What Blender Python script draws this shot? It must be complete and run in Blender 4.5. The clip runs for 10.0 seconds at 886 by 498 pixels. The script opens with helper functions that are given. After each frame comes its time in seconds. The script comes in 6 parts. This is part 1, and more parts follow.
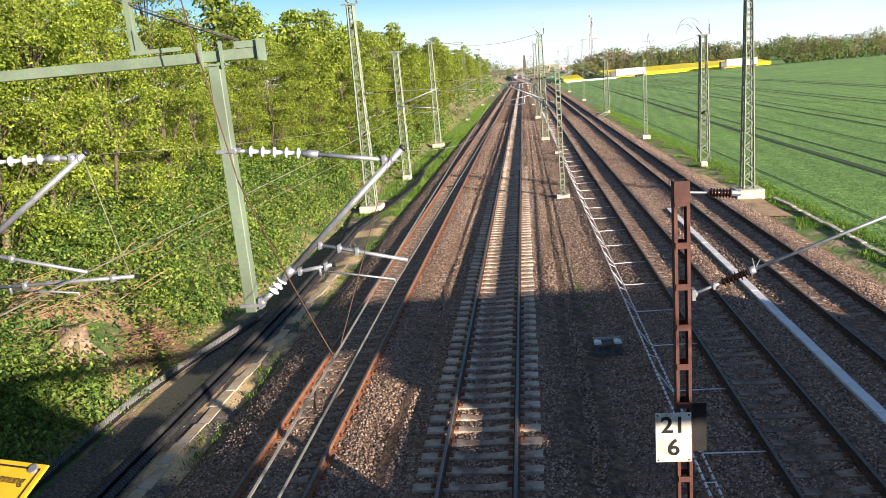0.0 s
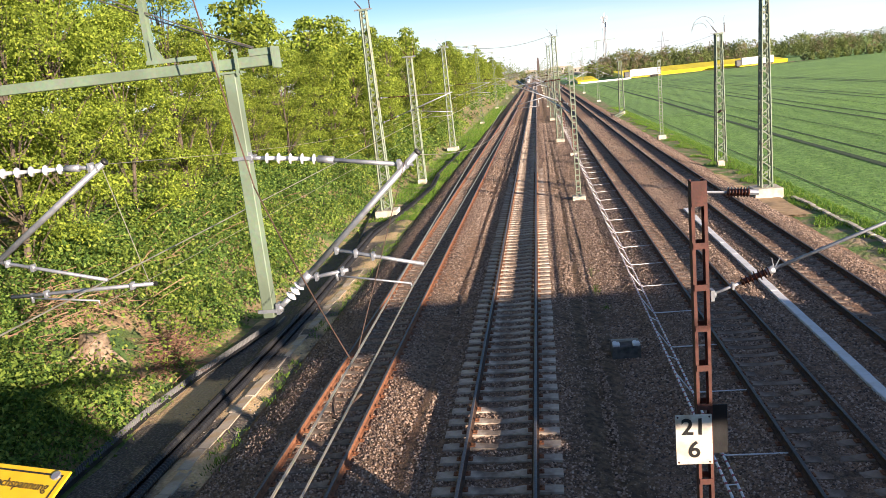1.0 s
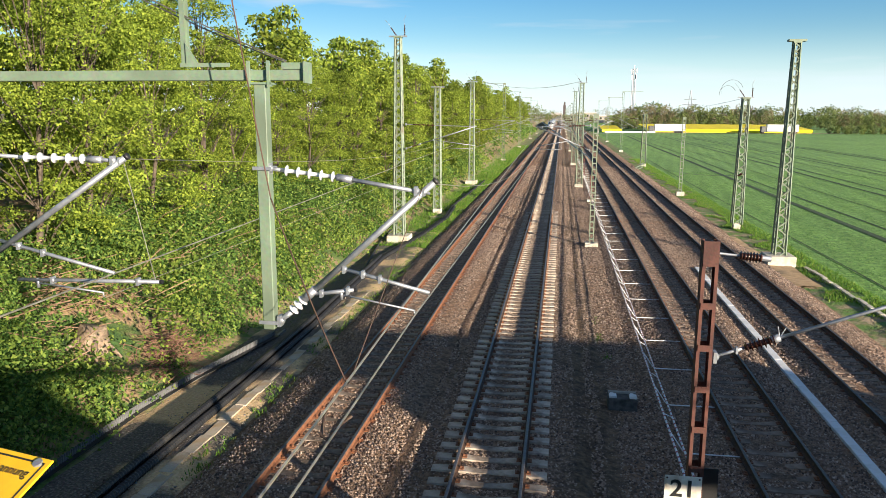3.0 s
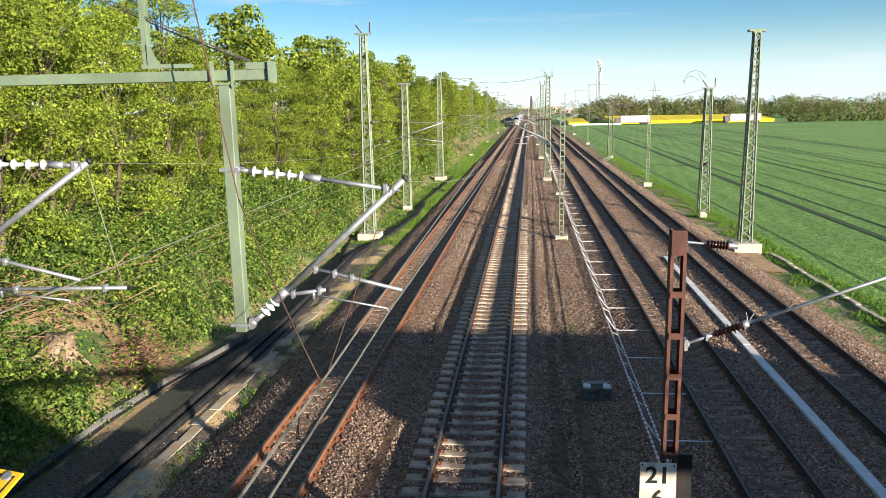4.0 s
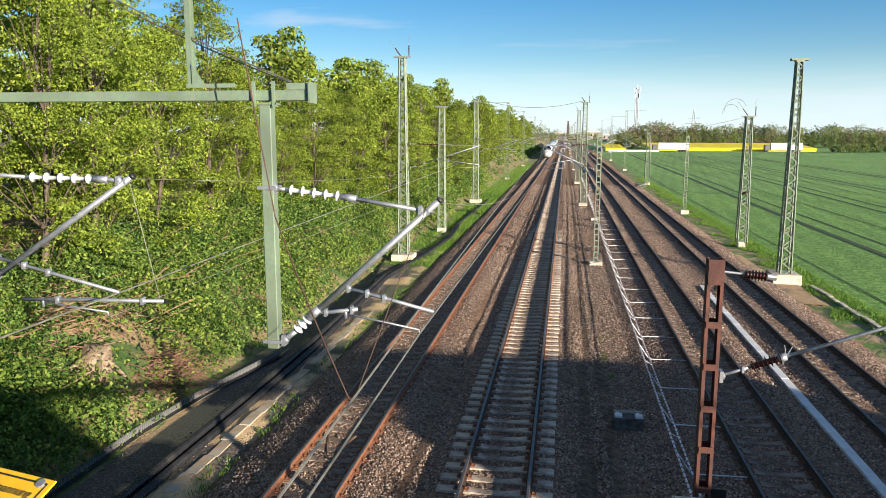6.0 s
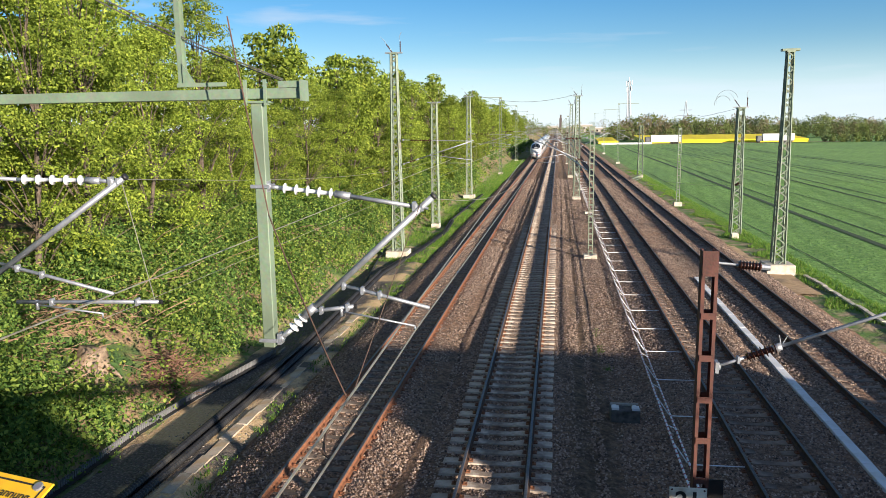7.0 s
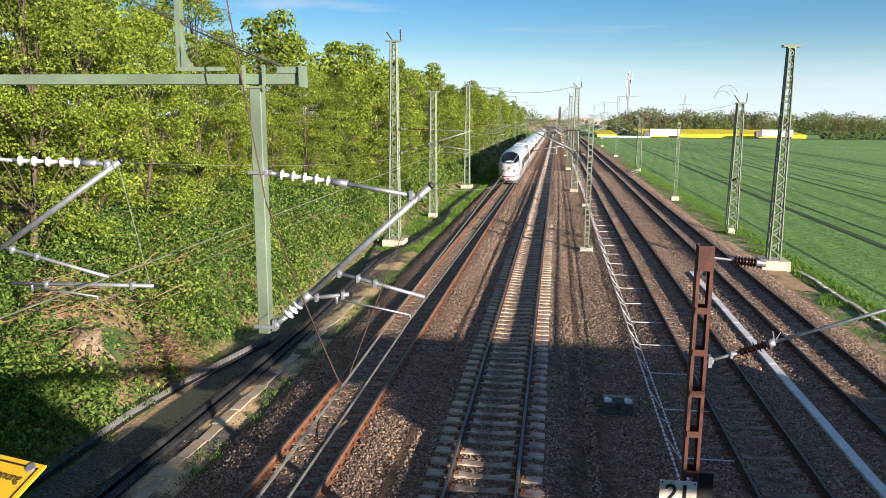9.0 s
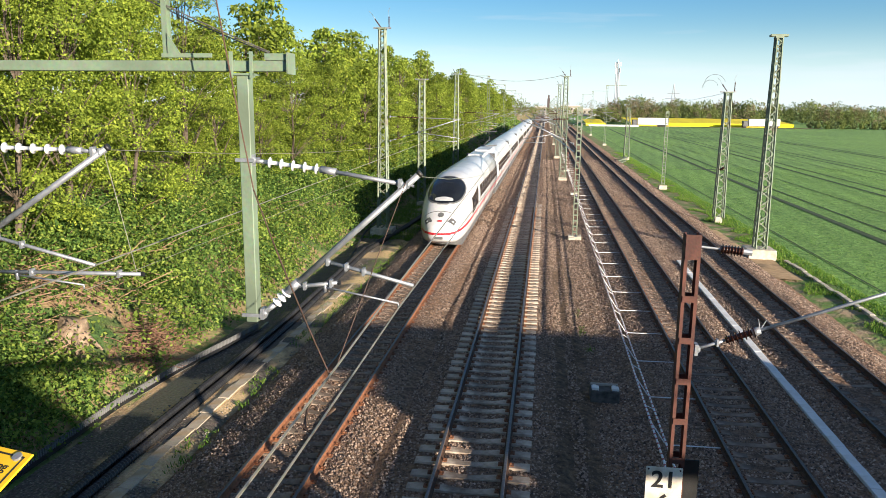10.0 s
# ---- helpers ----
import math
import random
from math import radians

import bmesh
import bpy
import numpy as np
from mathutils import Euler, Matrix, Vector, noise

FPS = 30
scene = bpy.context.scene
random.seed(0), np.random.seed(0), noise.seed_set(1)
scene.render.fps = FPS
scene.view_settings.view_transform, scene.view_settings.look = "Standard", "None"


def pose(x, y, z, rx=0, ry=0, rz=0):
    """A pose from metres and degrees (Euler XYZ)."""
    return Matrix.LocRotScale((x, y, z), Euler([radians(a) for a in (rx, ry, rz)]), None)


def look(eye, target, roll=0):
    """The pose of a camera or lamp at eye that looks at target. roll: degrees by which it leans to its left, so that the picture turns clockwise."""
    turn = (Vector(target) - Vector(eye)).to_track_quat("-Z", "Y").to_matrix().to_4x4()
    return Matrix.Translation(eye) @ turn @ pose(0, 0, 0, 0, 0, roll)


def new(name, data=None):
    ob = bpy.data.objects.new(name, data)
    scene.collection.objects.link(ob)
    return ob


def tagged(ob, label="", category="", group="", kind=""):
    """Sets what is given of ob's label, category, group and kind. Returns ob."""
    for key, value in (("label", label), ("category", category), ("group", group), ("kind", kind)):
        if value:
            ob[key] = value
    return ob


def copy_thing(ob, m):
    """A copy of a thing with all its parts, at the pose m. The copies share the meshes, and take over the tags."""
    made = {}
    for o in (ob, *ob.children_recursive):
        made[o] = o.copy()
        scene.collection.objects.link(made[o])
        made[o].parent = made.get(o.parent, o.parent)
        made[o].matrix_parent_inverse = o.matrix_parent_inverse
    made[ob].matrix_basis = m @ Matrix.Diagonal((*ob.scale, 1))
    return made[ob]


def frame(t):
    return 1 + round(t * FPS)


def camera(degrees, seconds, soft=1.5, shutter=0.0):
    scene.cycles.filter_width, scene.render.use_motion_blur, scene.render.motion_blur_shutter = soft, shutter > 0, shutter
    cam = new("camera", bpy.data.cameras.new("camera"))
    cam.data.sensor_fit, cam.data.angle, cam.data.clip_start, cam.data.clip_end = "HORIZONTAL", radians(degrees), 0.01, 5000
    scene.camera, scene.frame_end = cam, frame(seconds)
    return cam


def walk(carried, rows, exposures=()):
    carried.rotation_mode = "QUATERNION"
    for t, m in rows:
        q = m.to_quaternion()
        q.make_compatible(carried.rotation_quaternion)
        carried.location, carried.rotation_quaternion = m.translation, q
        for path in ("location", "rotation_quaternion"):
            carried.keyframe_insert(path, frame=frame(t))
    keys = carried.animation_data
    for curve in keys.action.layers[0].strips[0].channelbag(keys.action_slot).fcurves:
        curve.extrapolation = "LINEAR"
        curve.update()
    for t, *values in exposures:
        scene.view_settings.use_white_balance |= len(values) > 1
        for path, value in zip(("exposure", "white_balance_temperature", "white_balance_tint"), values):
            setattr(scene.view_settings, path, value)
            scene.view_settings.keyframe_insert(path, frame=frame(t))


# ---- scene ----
# A double-track main line and a parallel pair of tracks seen from a footbridge; y runs along the rails.
EYE = 7.74
cam = camera(62.0, 10.0, soft=0.65)
ROWS = [  # seconds, yaw, pitch, roll of a camera held by hand on the bridge
    (0.0, 5.99, -13.30, 4.96), (0.5, 6.06, -12.62, 5.02), (1.0, 7.04, -12.92, 5.98), (1.5, 7.83, -9.35, 3.36),
    (2.0, 9.73, -9.64, 2.51), (2.2, 9.15, -10.47, 2.35), (3.3, 9.17, -10.41, -0.58), (3.5, 7.77, -10.61, 1.06),
    (4.0, 6.53, -10.73, 1.03), (4.5, 6.83, -11.86, 1.63), (5.0, 7.41, -10.73, 0.95), (5.5, 9.05, -8.46, -0.48),
    (5.7, 9.27, -8.65, -0.40), (7.0, 8.77, -9.30, 0.80), (7.5, 9.28, -8.85, -0.98), (8.0, 8.59, -8.93, -0.48),
    (8.5, 8.14, -8.22, 0.37), (9.0, 8.68, -10.10, -0.35), (9.5, 8.58, -10.89, -0.75), (10.0, 7.82, -10.99, -0.59),
]
EXPOSURES = [  # seconds, stops, kelvin, tint: the camera evens out its picture as it goes
    (0.0, 1.38, 6500, 16), (0.5, 1.43, 6700, 19), (1.2, 1.43, 6700, 19), (1.6, 1.30, 6600, 15), (2.2, 1.18, 6500, 10), (3.3, 1.29, 6500, 10), (4.0, 1.31, 6500, 10),
    (4.5, 1.36, 6500, 12), (5.0, 1.38, 6600, 15), (5.5, 1.20, 6450, 10), (7.0, 1.18, 6250, 13), (8.5, 1.18, 6250, 13), (9.0, 1.15, 6300, 13), (9.5, 1.24, 6400, 12), (10.0, 1.27, 6450, 11)]
walk(cam, [(t, pose(0, 0, EYE, 90 + p, r, y)) for t, y, p, r in ROWS], EXPOSURES)

# ---- world and sun ----
SUN_AZ, SUN_EL = 41.0, 11.0   # degrees: towards +x, turned back to -y by SUN_AZ
world = bpy.data.worlds.new("world")
scene.world = world
world.use_nodes = True
wn, wl = world.node_tree.nodes, world.node_tree.links
wn.clear()
sky = wn.new("ShaderNodeTexSky")
sky.sky_type, sky.sun_disc = "NISHITA", False
sky.sun_elevation, sky.sun_rotation = radians(SUN_EL + 16), radians(90 + SUN_AZ)
sky.air_density, sky.dust_density, sky.ozone_density = 1.0, 0.07, 3.0
bg = wn.new("ShaderNodeBackground")
bg.inputs["Strength"].default_value = 0.050
# thin streaks of high cloud
wtc = wn.new("ShaderNodeTexCoord")
wmap = wn.new("ShaderNodeMapping")
wmap.inputs["Rotation"].default_value = (0, 0, radians(25))
wmap.inputs["Scale"].default_value = (2.2, 9.0, 26.0)
wnoise = wn.new("ShaderNodeTexNoise")
wnoise.inputs["Scale"].default_value, wnoise.inputs["Detail"].default_value = 1.2, 6
wramp = wn.new("ShaderNodeMapRange")
for key, v in (("From Min", 0.55), ("From Max", 0.80), ("To Min", 0.0), ("To Max", 0.55)):
    wramp.inputs[key].default_value = v
wmix = wn.new("ShaderNodeMixRGB")
wmix.inputs["Color2"].default_value = (7.5, 7.6, 7.8, 1)
wl.new(wtc.outputs["Generated"], wmap.inputs["Vector"])
wl.new(wmap.outputs["Vector"], wnoise.inputs["Vector"])
wl.new(wnoise.outputs["Fac"], wramp.inputs["Value"])
wl.new(wramp.outputs["Result"], wmix.inputs["Fac"])
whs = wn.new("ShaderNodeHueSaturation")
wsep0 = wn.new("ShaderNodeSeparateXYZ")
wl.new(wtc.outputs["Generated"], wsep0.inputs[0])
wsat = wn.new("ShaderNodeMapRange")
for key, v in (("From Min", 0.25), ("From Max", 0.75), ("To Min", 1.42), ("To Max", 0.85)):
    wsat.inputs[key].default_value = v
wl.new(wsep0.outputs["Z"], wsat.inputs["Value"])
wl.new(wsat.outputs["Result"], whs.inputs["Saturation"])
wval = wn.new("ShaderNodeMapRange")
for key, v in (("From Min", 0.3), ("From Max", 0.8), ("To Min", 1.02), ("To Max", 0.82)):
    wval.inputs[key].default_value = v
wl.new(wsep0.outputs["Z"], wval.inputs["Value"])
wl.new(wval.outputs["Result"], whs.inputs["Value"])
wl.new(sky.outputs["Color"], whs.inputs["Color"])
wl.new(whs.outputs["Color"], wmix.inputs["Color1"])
# pale haze low over the horizon
wsep = wn.new("ShaderNodeSeparateXYZ")
wl.new(wtc.outputs["Generated"], wsep.inputs[0])
whz = wn.new("ShaderNodeMapRange")
whz.interpolation_type = "SMOOTHERSTEP"
for key, v in (("From Min", -0.02), ("From Max", 0.12), ("To Min", 0.7), ("To Max", 0.0)):
    whz.inputs[key].default_value = v
wl.new(wsep.outputs["Z"], whz.inputs["Value"])
whm = wn.new("ShaderNodeMixRGB")
whm.inputs["Color2"].default_value = (7.8, 9.7, 11.4, 1)
wl.new(whz.outputs["Result"], whm.inputs["Fac"])
wl.new(wmix.outputs["Color"], whm.inputs["Color1"])
wl.new(whm.outputs["Color"], bg.inputs["Color"])
wl.new(bg.outputs["Background"], wn.new("ShaderNodeOutputWorld").inputs["Surface"])

sun = new("sun", bpy.data.lights.new("sun", "SUN"))
sun.data.energy, sun.data.angle, sun.data.color = 5.0, radians(0.6), (1.0, 0.87, 0.69)
ca, sa, ce, se = math.cos(radians(SUN_AZ)), math.sin(radians(SUN_AZ)), math.cos(radians(SUN_EL)), math.sin(radians(SUN_EL))
sun.matrix_world = look((60 * ca * ce, -60 * sa * ce, 60 * se), (0, 0, 0))


# ---- materials ----
def material(name, rough=0.7, metal=0.0):
    m = bpy.data.materials.new(name)
    m.use_nodes = True
    b = m.node_tree.nodes["Principled BSDF"]
    b.inputs["Roughness"].default_value, b.inputs["Metallic"].default_value = rough, metal
    return m, m.node_tree.nodes, m.node_tree.links, b


def noise_node(n, l, coord, scale, detail=5, kind="ShaderNodeTexNoise"):
    t = n.new(kind)
    t.inputs["Scale"].default_value = scale
    if "Detail" in t.inputs:
        t.inputs["Detail"].default_value = detail
    l.new(coord, t.inputs["Vector"])
    return t


def ramp_node(n, l, fac, stops):
    r = n.new("ShaderNodeValToRGB")
    el = r.color_ramp.elements
    while len(el) < len(stops):
        el.new(0.5)
    for e, (p, c) in zip(el, stops):
        e.position, e.color = p, (*c, 1)
    l.new(fac, r.inputs["Fac"])
    return r.outputs["Color"]


def mix_node(n, l, fac, a, b, mode="MIX"):
    m = n.new("ShaderNodeMixRGB")
    m.blend_type = mode
    for key, v in (("Fac", fac), ("Color1", a), ("Color2", b)):
        if isinstance(v, (int, float)):
            m.inputs[key].default_value = v
        elif isinstance(v, tuple):
            m.inputs[key].default_value = (*v, 1)
        else:
            l.new(v, m.inputs[key])
    return m.outputs["Color"]


def bump_node(n, l, b, height, strength, dist):
    u = n.new("ShaderNodeBump")
    u.inputs["Strength"].default_value, u.inputs["Distance"].default_value = strength, dist
    l.new(height, u.inputs["Height"])
    l.new(u.outputs["Normal"], b.inputs["Normal"])


def surface(name, dark, light, scale, rough=0.75, metal=0.0, bump=0.3, dist=0.01, fine=8.0, stain=None, stain_scale=0.6, random_by=0.0):
    """Grain at two scales, broad stains, relief, and a little change from object to object."""
    m, n, l, b = material(name, rough, metal)
    geo = n.new("ShaderNodeNewGeometry").outputs["Position"] if random_by < 0 else n.new("ShaderNodeTexCoord").outputs["Object"]
    a = noise_node(n, l, geo, scale)
    f = noise_node(n, l, geo, scale * fine, 3)
    c = ramp_node(n, l, a.outputs["Fac"], ((0.3, dark), (0.7, light)))
    c = mix_node(n, l, 0.35, c, f.outputs["Color"], "SOFT_LIGHT")
    if stain:
        s = noise_node(n, l, geo, stain_scale, 6)
        k = n.new("ShaderNodeMapRange")
        k.inputs["From Min"].default_value, k.inputs["From Max"].default_value = 0.5, 0.68
        l.new(s.outputs["Fac"], k.inputs["Value"])
        c = mix_node(n, l, k.outputs["Result"], c, stain)
    if random_by > 0:
        o = n.new("ShaderNodeObjectInfo")
        k = n.new("ShaderNodeMapRange")
        k.inputs["To Min"].default_value, k.inputs["To Max"].default_value = 1 - random_by, 1 + random_by
        l.new(o.outputs["Random"], k.inputs["Value"])
        h = n.new("ShaderNodeHueSaturation")
        l.new(k.outputs["Result"], h.inputs["Value"])
        l.new(c, h.inputs["Color"])
        c = h.outputs["Color"]
    l.new(c, b.inputs["Base Color"])
    bump_node(n, l, b, f.outputs["Fac"], bump, dist)
    return m


def leaf_material(name, dark, light, yellow, through_light=0.35):
    m, n, l, b = material(name, 0.75)
    b.inputs["Specular IOR Level"].default_value = 0.25
    g = n.new("ShaderNodeNewGeometry")
    c = ramp_node(n, l, g.outputs["Random Per Island"], ((0.0, dark), (0.6, light), (1.0, yellow)))
    o = n.new("ShaderNodeObjectInfo")
    h = n.new("ShaderNodeHueSaturation")
    k = n.new("ShaderNodeMapRange")
    k.inputs["To Min"].default_value, k.inputs["To Max"].default_value = 0.75, 1.2
    l.new(o.outputs["Random"], k.inputs["Value"])
    l.new(k.outputs["Result"], h.inputs["Value"])
    l.new(c, h.inputs["Color"])
    l.new(h.outputs["Color"], b.inputs["Base Color"])
    t = n.new("ShaderNodeBsdfTranslucent")
    l.new(h.outputs["Color"], t.inputs["Color"])
    mx = n.new("ShaderNodeMixShader")
    mx.inputs["Fac"].default_value = through_light
    l.new(b.outputs["BSDF"], mx.inputs[1])
    l.new(t.outputs["BSDF"], mx.inputs[2])
    l.new(mx.outputs["Shader"], n["Material Output"].inputs["Surface"])
    return m


M = {}
M["concrete"] = surface("concrete", (0.30, 0.27, 0.23), (0.46, 0.42, 0.36), 6, 0.85, bump=0.4, stain=(0.22, 0.19, 0.15), stain_scale=3)
M["pale_concrete"] = surface("pale_concrete", (0.48, 0.43, 0.34), (0.66, 0.60, 0.50), 5, 0.85, bump=0.3, stain=(0.38, 0.33, 0.25), stain_scale=2)
M["brown_sleeper"] = surface("dusty_sleeper", (0.18, 0.132, 0.098), (0.31, 0.236, 0.178), 5, 0.9, bump=0.4, stain=(0.12, 0.08, 0.055), stain_scale=1.5, random_by=0.22)
M["stained_sleeper"] = surface("brown_stained_sleeper", (0.17, 0.13, 0.10), (0.34, 0.27, 0.21), 5, 0.9, bump=0.5, stain=(0.12, 0.085, 0.06), stain_scale=1.5, random_by=0.2)
M["sleeper"] = surface("sleeper_concrete", (0.41, 0.335, 0.26), (0.62, 0.52, 0.415), 5, 0.9, bump=0.4, stain=(0.15, 0.105, 0.075), stain_scale=1.5, random_by=0.22)
M["rail_side"] = surface("rusty_rail_steel", (0.14, 0.06, 0.03), (0.32, 0.135, 0.065), 9, 0.8, 0.2, bump=0.4)
M["dark_rail_side"] = surface("dark_brown_rail_steel", (0.045, 0.028, 0.02), (0.12, 0.065, 0.04), 9, 0.8, 0.2, bump=0.4)
M["rail_head"] = surface("worn_rail_steel", (0.11, 0.105, 0.11), (0.19, 0.185, 0.19), 14, 0.48, 0.65, bump=0.05)
M["dull_rail_head"] = surface("dull_brown_rail_head", (0.07, 0.06, 0.055), (0.14, 0.125, 0.115), 14, 0.5, 0.5, bump=0.05)
M["green_steel"] = surface("green_painted_steel", (0.15, 0.205, 0.14), (0.19, 0.25, 0.175), 3, 0.5, bump=0.1, stain=(0.125, 0.16, 0.11), stain_scale=1.0)
M["lattice_steel"] = surface("weathered_green_lattice_steel", (0.13, 0.17, 0.12), (0.23, 0.275, 0.20), 3, 0.6, bump=0.1, stain=(0.18, 0.17, 0.12), stain_scale=1.2)
M["galvanised"] = surface("galvanised_steel", (0.26, 0.275, 0.30), (0.40, 0.42, 0.45), 12, 0.48, 0.6, bump=0.1)
M["rust_steel"] = surface("rust_red_steel", (0.065, 0.024, 0.018), (0.12, 0.044, 0.031), 5, 0.75, bump=0.25, stain=(0.13, 0.045, 0.03), stain_scale=2.5)
M["porcelain"] = surface("white_glazed_insulator", (0.52, 0.53, 0.55), (0.62, 0.62, 0.63), 6, 0.2, bump=0.02)
M["brown_porcelain"] = surface("brown_glazed_insulator", (0.045, 0.018, 0.012), (0.08, 0.03, 0.02), 6, 0.2, bump=0.02)
M["copper"] = surface("aged_copper_wire", (0.30, 0.28, 0.22), (0.50, 0.47, 0.38), 4, 0.4, 0.6, bump=0.05)
M["wire"] = surface("dark_stranded_wire", (0.10, 0.09, 0.085), (0.17, 0.16, 0.15), 6, 0.6, 0.4, bump=0.05)
M["brown_wire"] = surface("brown_rusty_cable", (0.085, 0.05, 0.035), (0.14, 0.085, 0.06), 6, 0.7, 0.2, bump=0.05)
M["black_plastic"] = surface("black_ribbed_plastic", (0.010, 0.010, 0.011), (0.022, 0.022, 0.024), 6, 0.5, bump=0.1, stain=(0.035, 0.033, 0.03), stain_scale=1.5)
M["white_paint"] = surface("white_paint", (0.72, 0.72, 0.72), (0.82, 0.82, 0.82), 3, 0.45, bump=0.03)
M["dirty_white"] = surface("dirty_white_board", (0.60, 0.53, 0.42), (0.82, 0.77, 0.66), 4, 0.5, bump=0.05, stain=(0.56, 0.43, 0.30), stain_scale=5)
M["cable_duct"] = surface("pale_grey_cable_duct", (0.72, 0.72, 0.72), (0.84, 0.84, 0.83), 3, 0.6, bump=0.1, stain=(0.62, 0.61, 0.58), stain_scale=2)
M["black_paint"] = surface("black_paint", (0.012, 0.012, 0.012), (0.025, 0.025, 0.025), 6, 0.5)
M["yellow_sign"] = surface("yellow_enamel", (0.72, 0.40, 0.01), (0.80, 0.47, 0.02), 4, 0.35, bump=0.03)
M["red_paint"] = surface("red_paint", (0.40, 0.018, 0.03), (0.48, 0.025, 0.04), 4, 0.35, bump=0.02)
M["train_white"] = surface("train_white_lacquer", (0.56, 0.56, 0.575), (0.63, 0.63, 0.635), 0.8, 0.25, bump=0.01, stain=(0.51, 0.51, 0.515), stain_scale=0.7)
M["train_glass"] = surface("dark_tinted_glass", (0.008, 0.010, 0.014), (0.014, 0.017, 0.022), 1, 0.06, bump=0.0)
M["train_grey"] = surface("grey_underframe", (0.08, 0.08, 0.085), (0.15, 0.15, 0.15), 3, 0.6, bump=0.05)
M["roof_grey"] = surface("light_grey_roof_gear", (0.42, 0.42, 0.43), (0.56, 0.56, 0.57), 3, 0.5, bump=0.05)
M["bark"] = surface("bark", (0.055, 0.042, 0.03), (0.15, 0.115, 0.085), 7, 0.9, bump=0.8, dist=0.03)
M["dead_wood"] = surface("dead_brushwood", (0.22, 0.13, 0.08), (0.40, 0.26, 0.16), 5, 0.9, bump=0.3)
M["cut_wood"] = surface("cut_wood", (0.17, 0.12, 0.08), (0.38, 0.28, 0.19), 8, 0.85, bump=0.3)
M["sand"] = surface("sandy_soil", (0.34, 0.22, 0.11), (0.52, 0.36, 0.20), 3, 0.95, bump=0.5, dist=0.02, stain=(0.16, 0.12, 0.08), stain_scale=0.5)
M["soil"] = surface("dark_gravelly_soil", (0.07, 0.055, 0.042), (0.20, 0.16, 0.12), 9, 0.95, bump=0.8, dist=0.02, stain=(0.25, 0.20, 0.15), stain_scale=0.8)
M["rape"] = surface("flowering_rapeseed", (0.72, 0.56, 0.01), (0.88, 0.72, 0.02), 0.5, 0.9, bump=0.6, dist=0.1)
M["leaf"] = leaf_material("fresh_spring_leaves", (0.085, 0.125, 0.018), (0.24, 0.325, 0.04), (0.41, 0.47, 0.068), 0.44)
M["bush_leaf"] = leaf_material("green_undergrowth_leaves", (0.035, 0.075, 0.017), (0.105, 0.20, 0.038), (0.26, 0.36, 0.075), 0.36)
M["shrub_leaf"] = leaf_material("light_shrub_leaves", (0.09, 0.145, 0.024), (0.22, 0.315, 0.05), (0.36, 0.43, 0.085), 0.42)
M["far_leaf"] = leaf_material("far_wood_leaves", (0.16, 0.20, 0.065), (0.22, 0.27, 0.085), (0.29, 0.33, 0.11), 0.5)
M["grass"] = leaf_material("grass_blades", (0.06, 0.14, 0.018), (0.13, 0.26, 0.03), (0.27, 0.34, 0.07), 0.35)


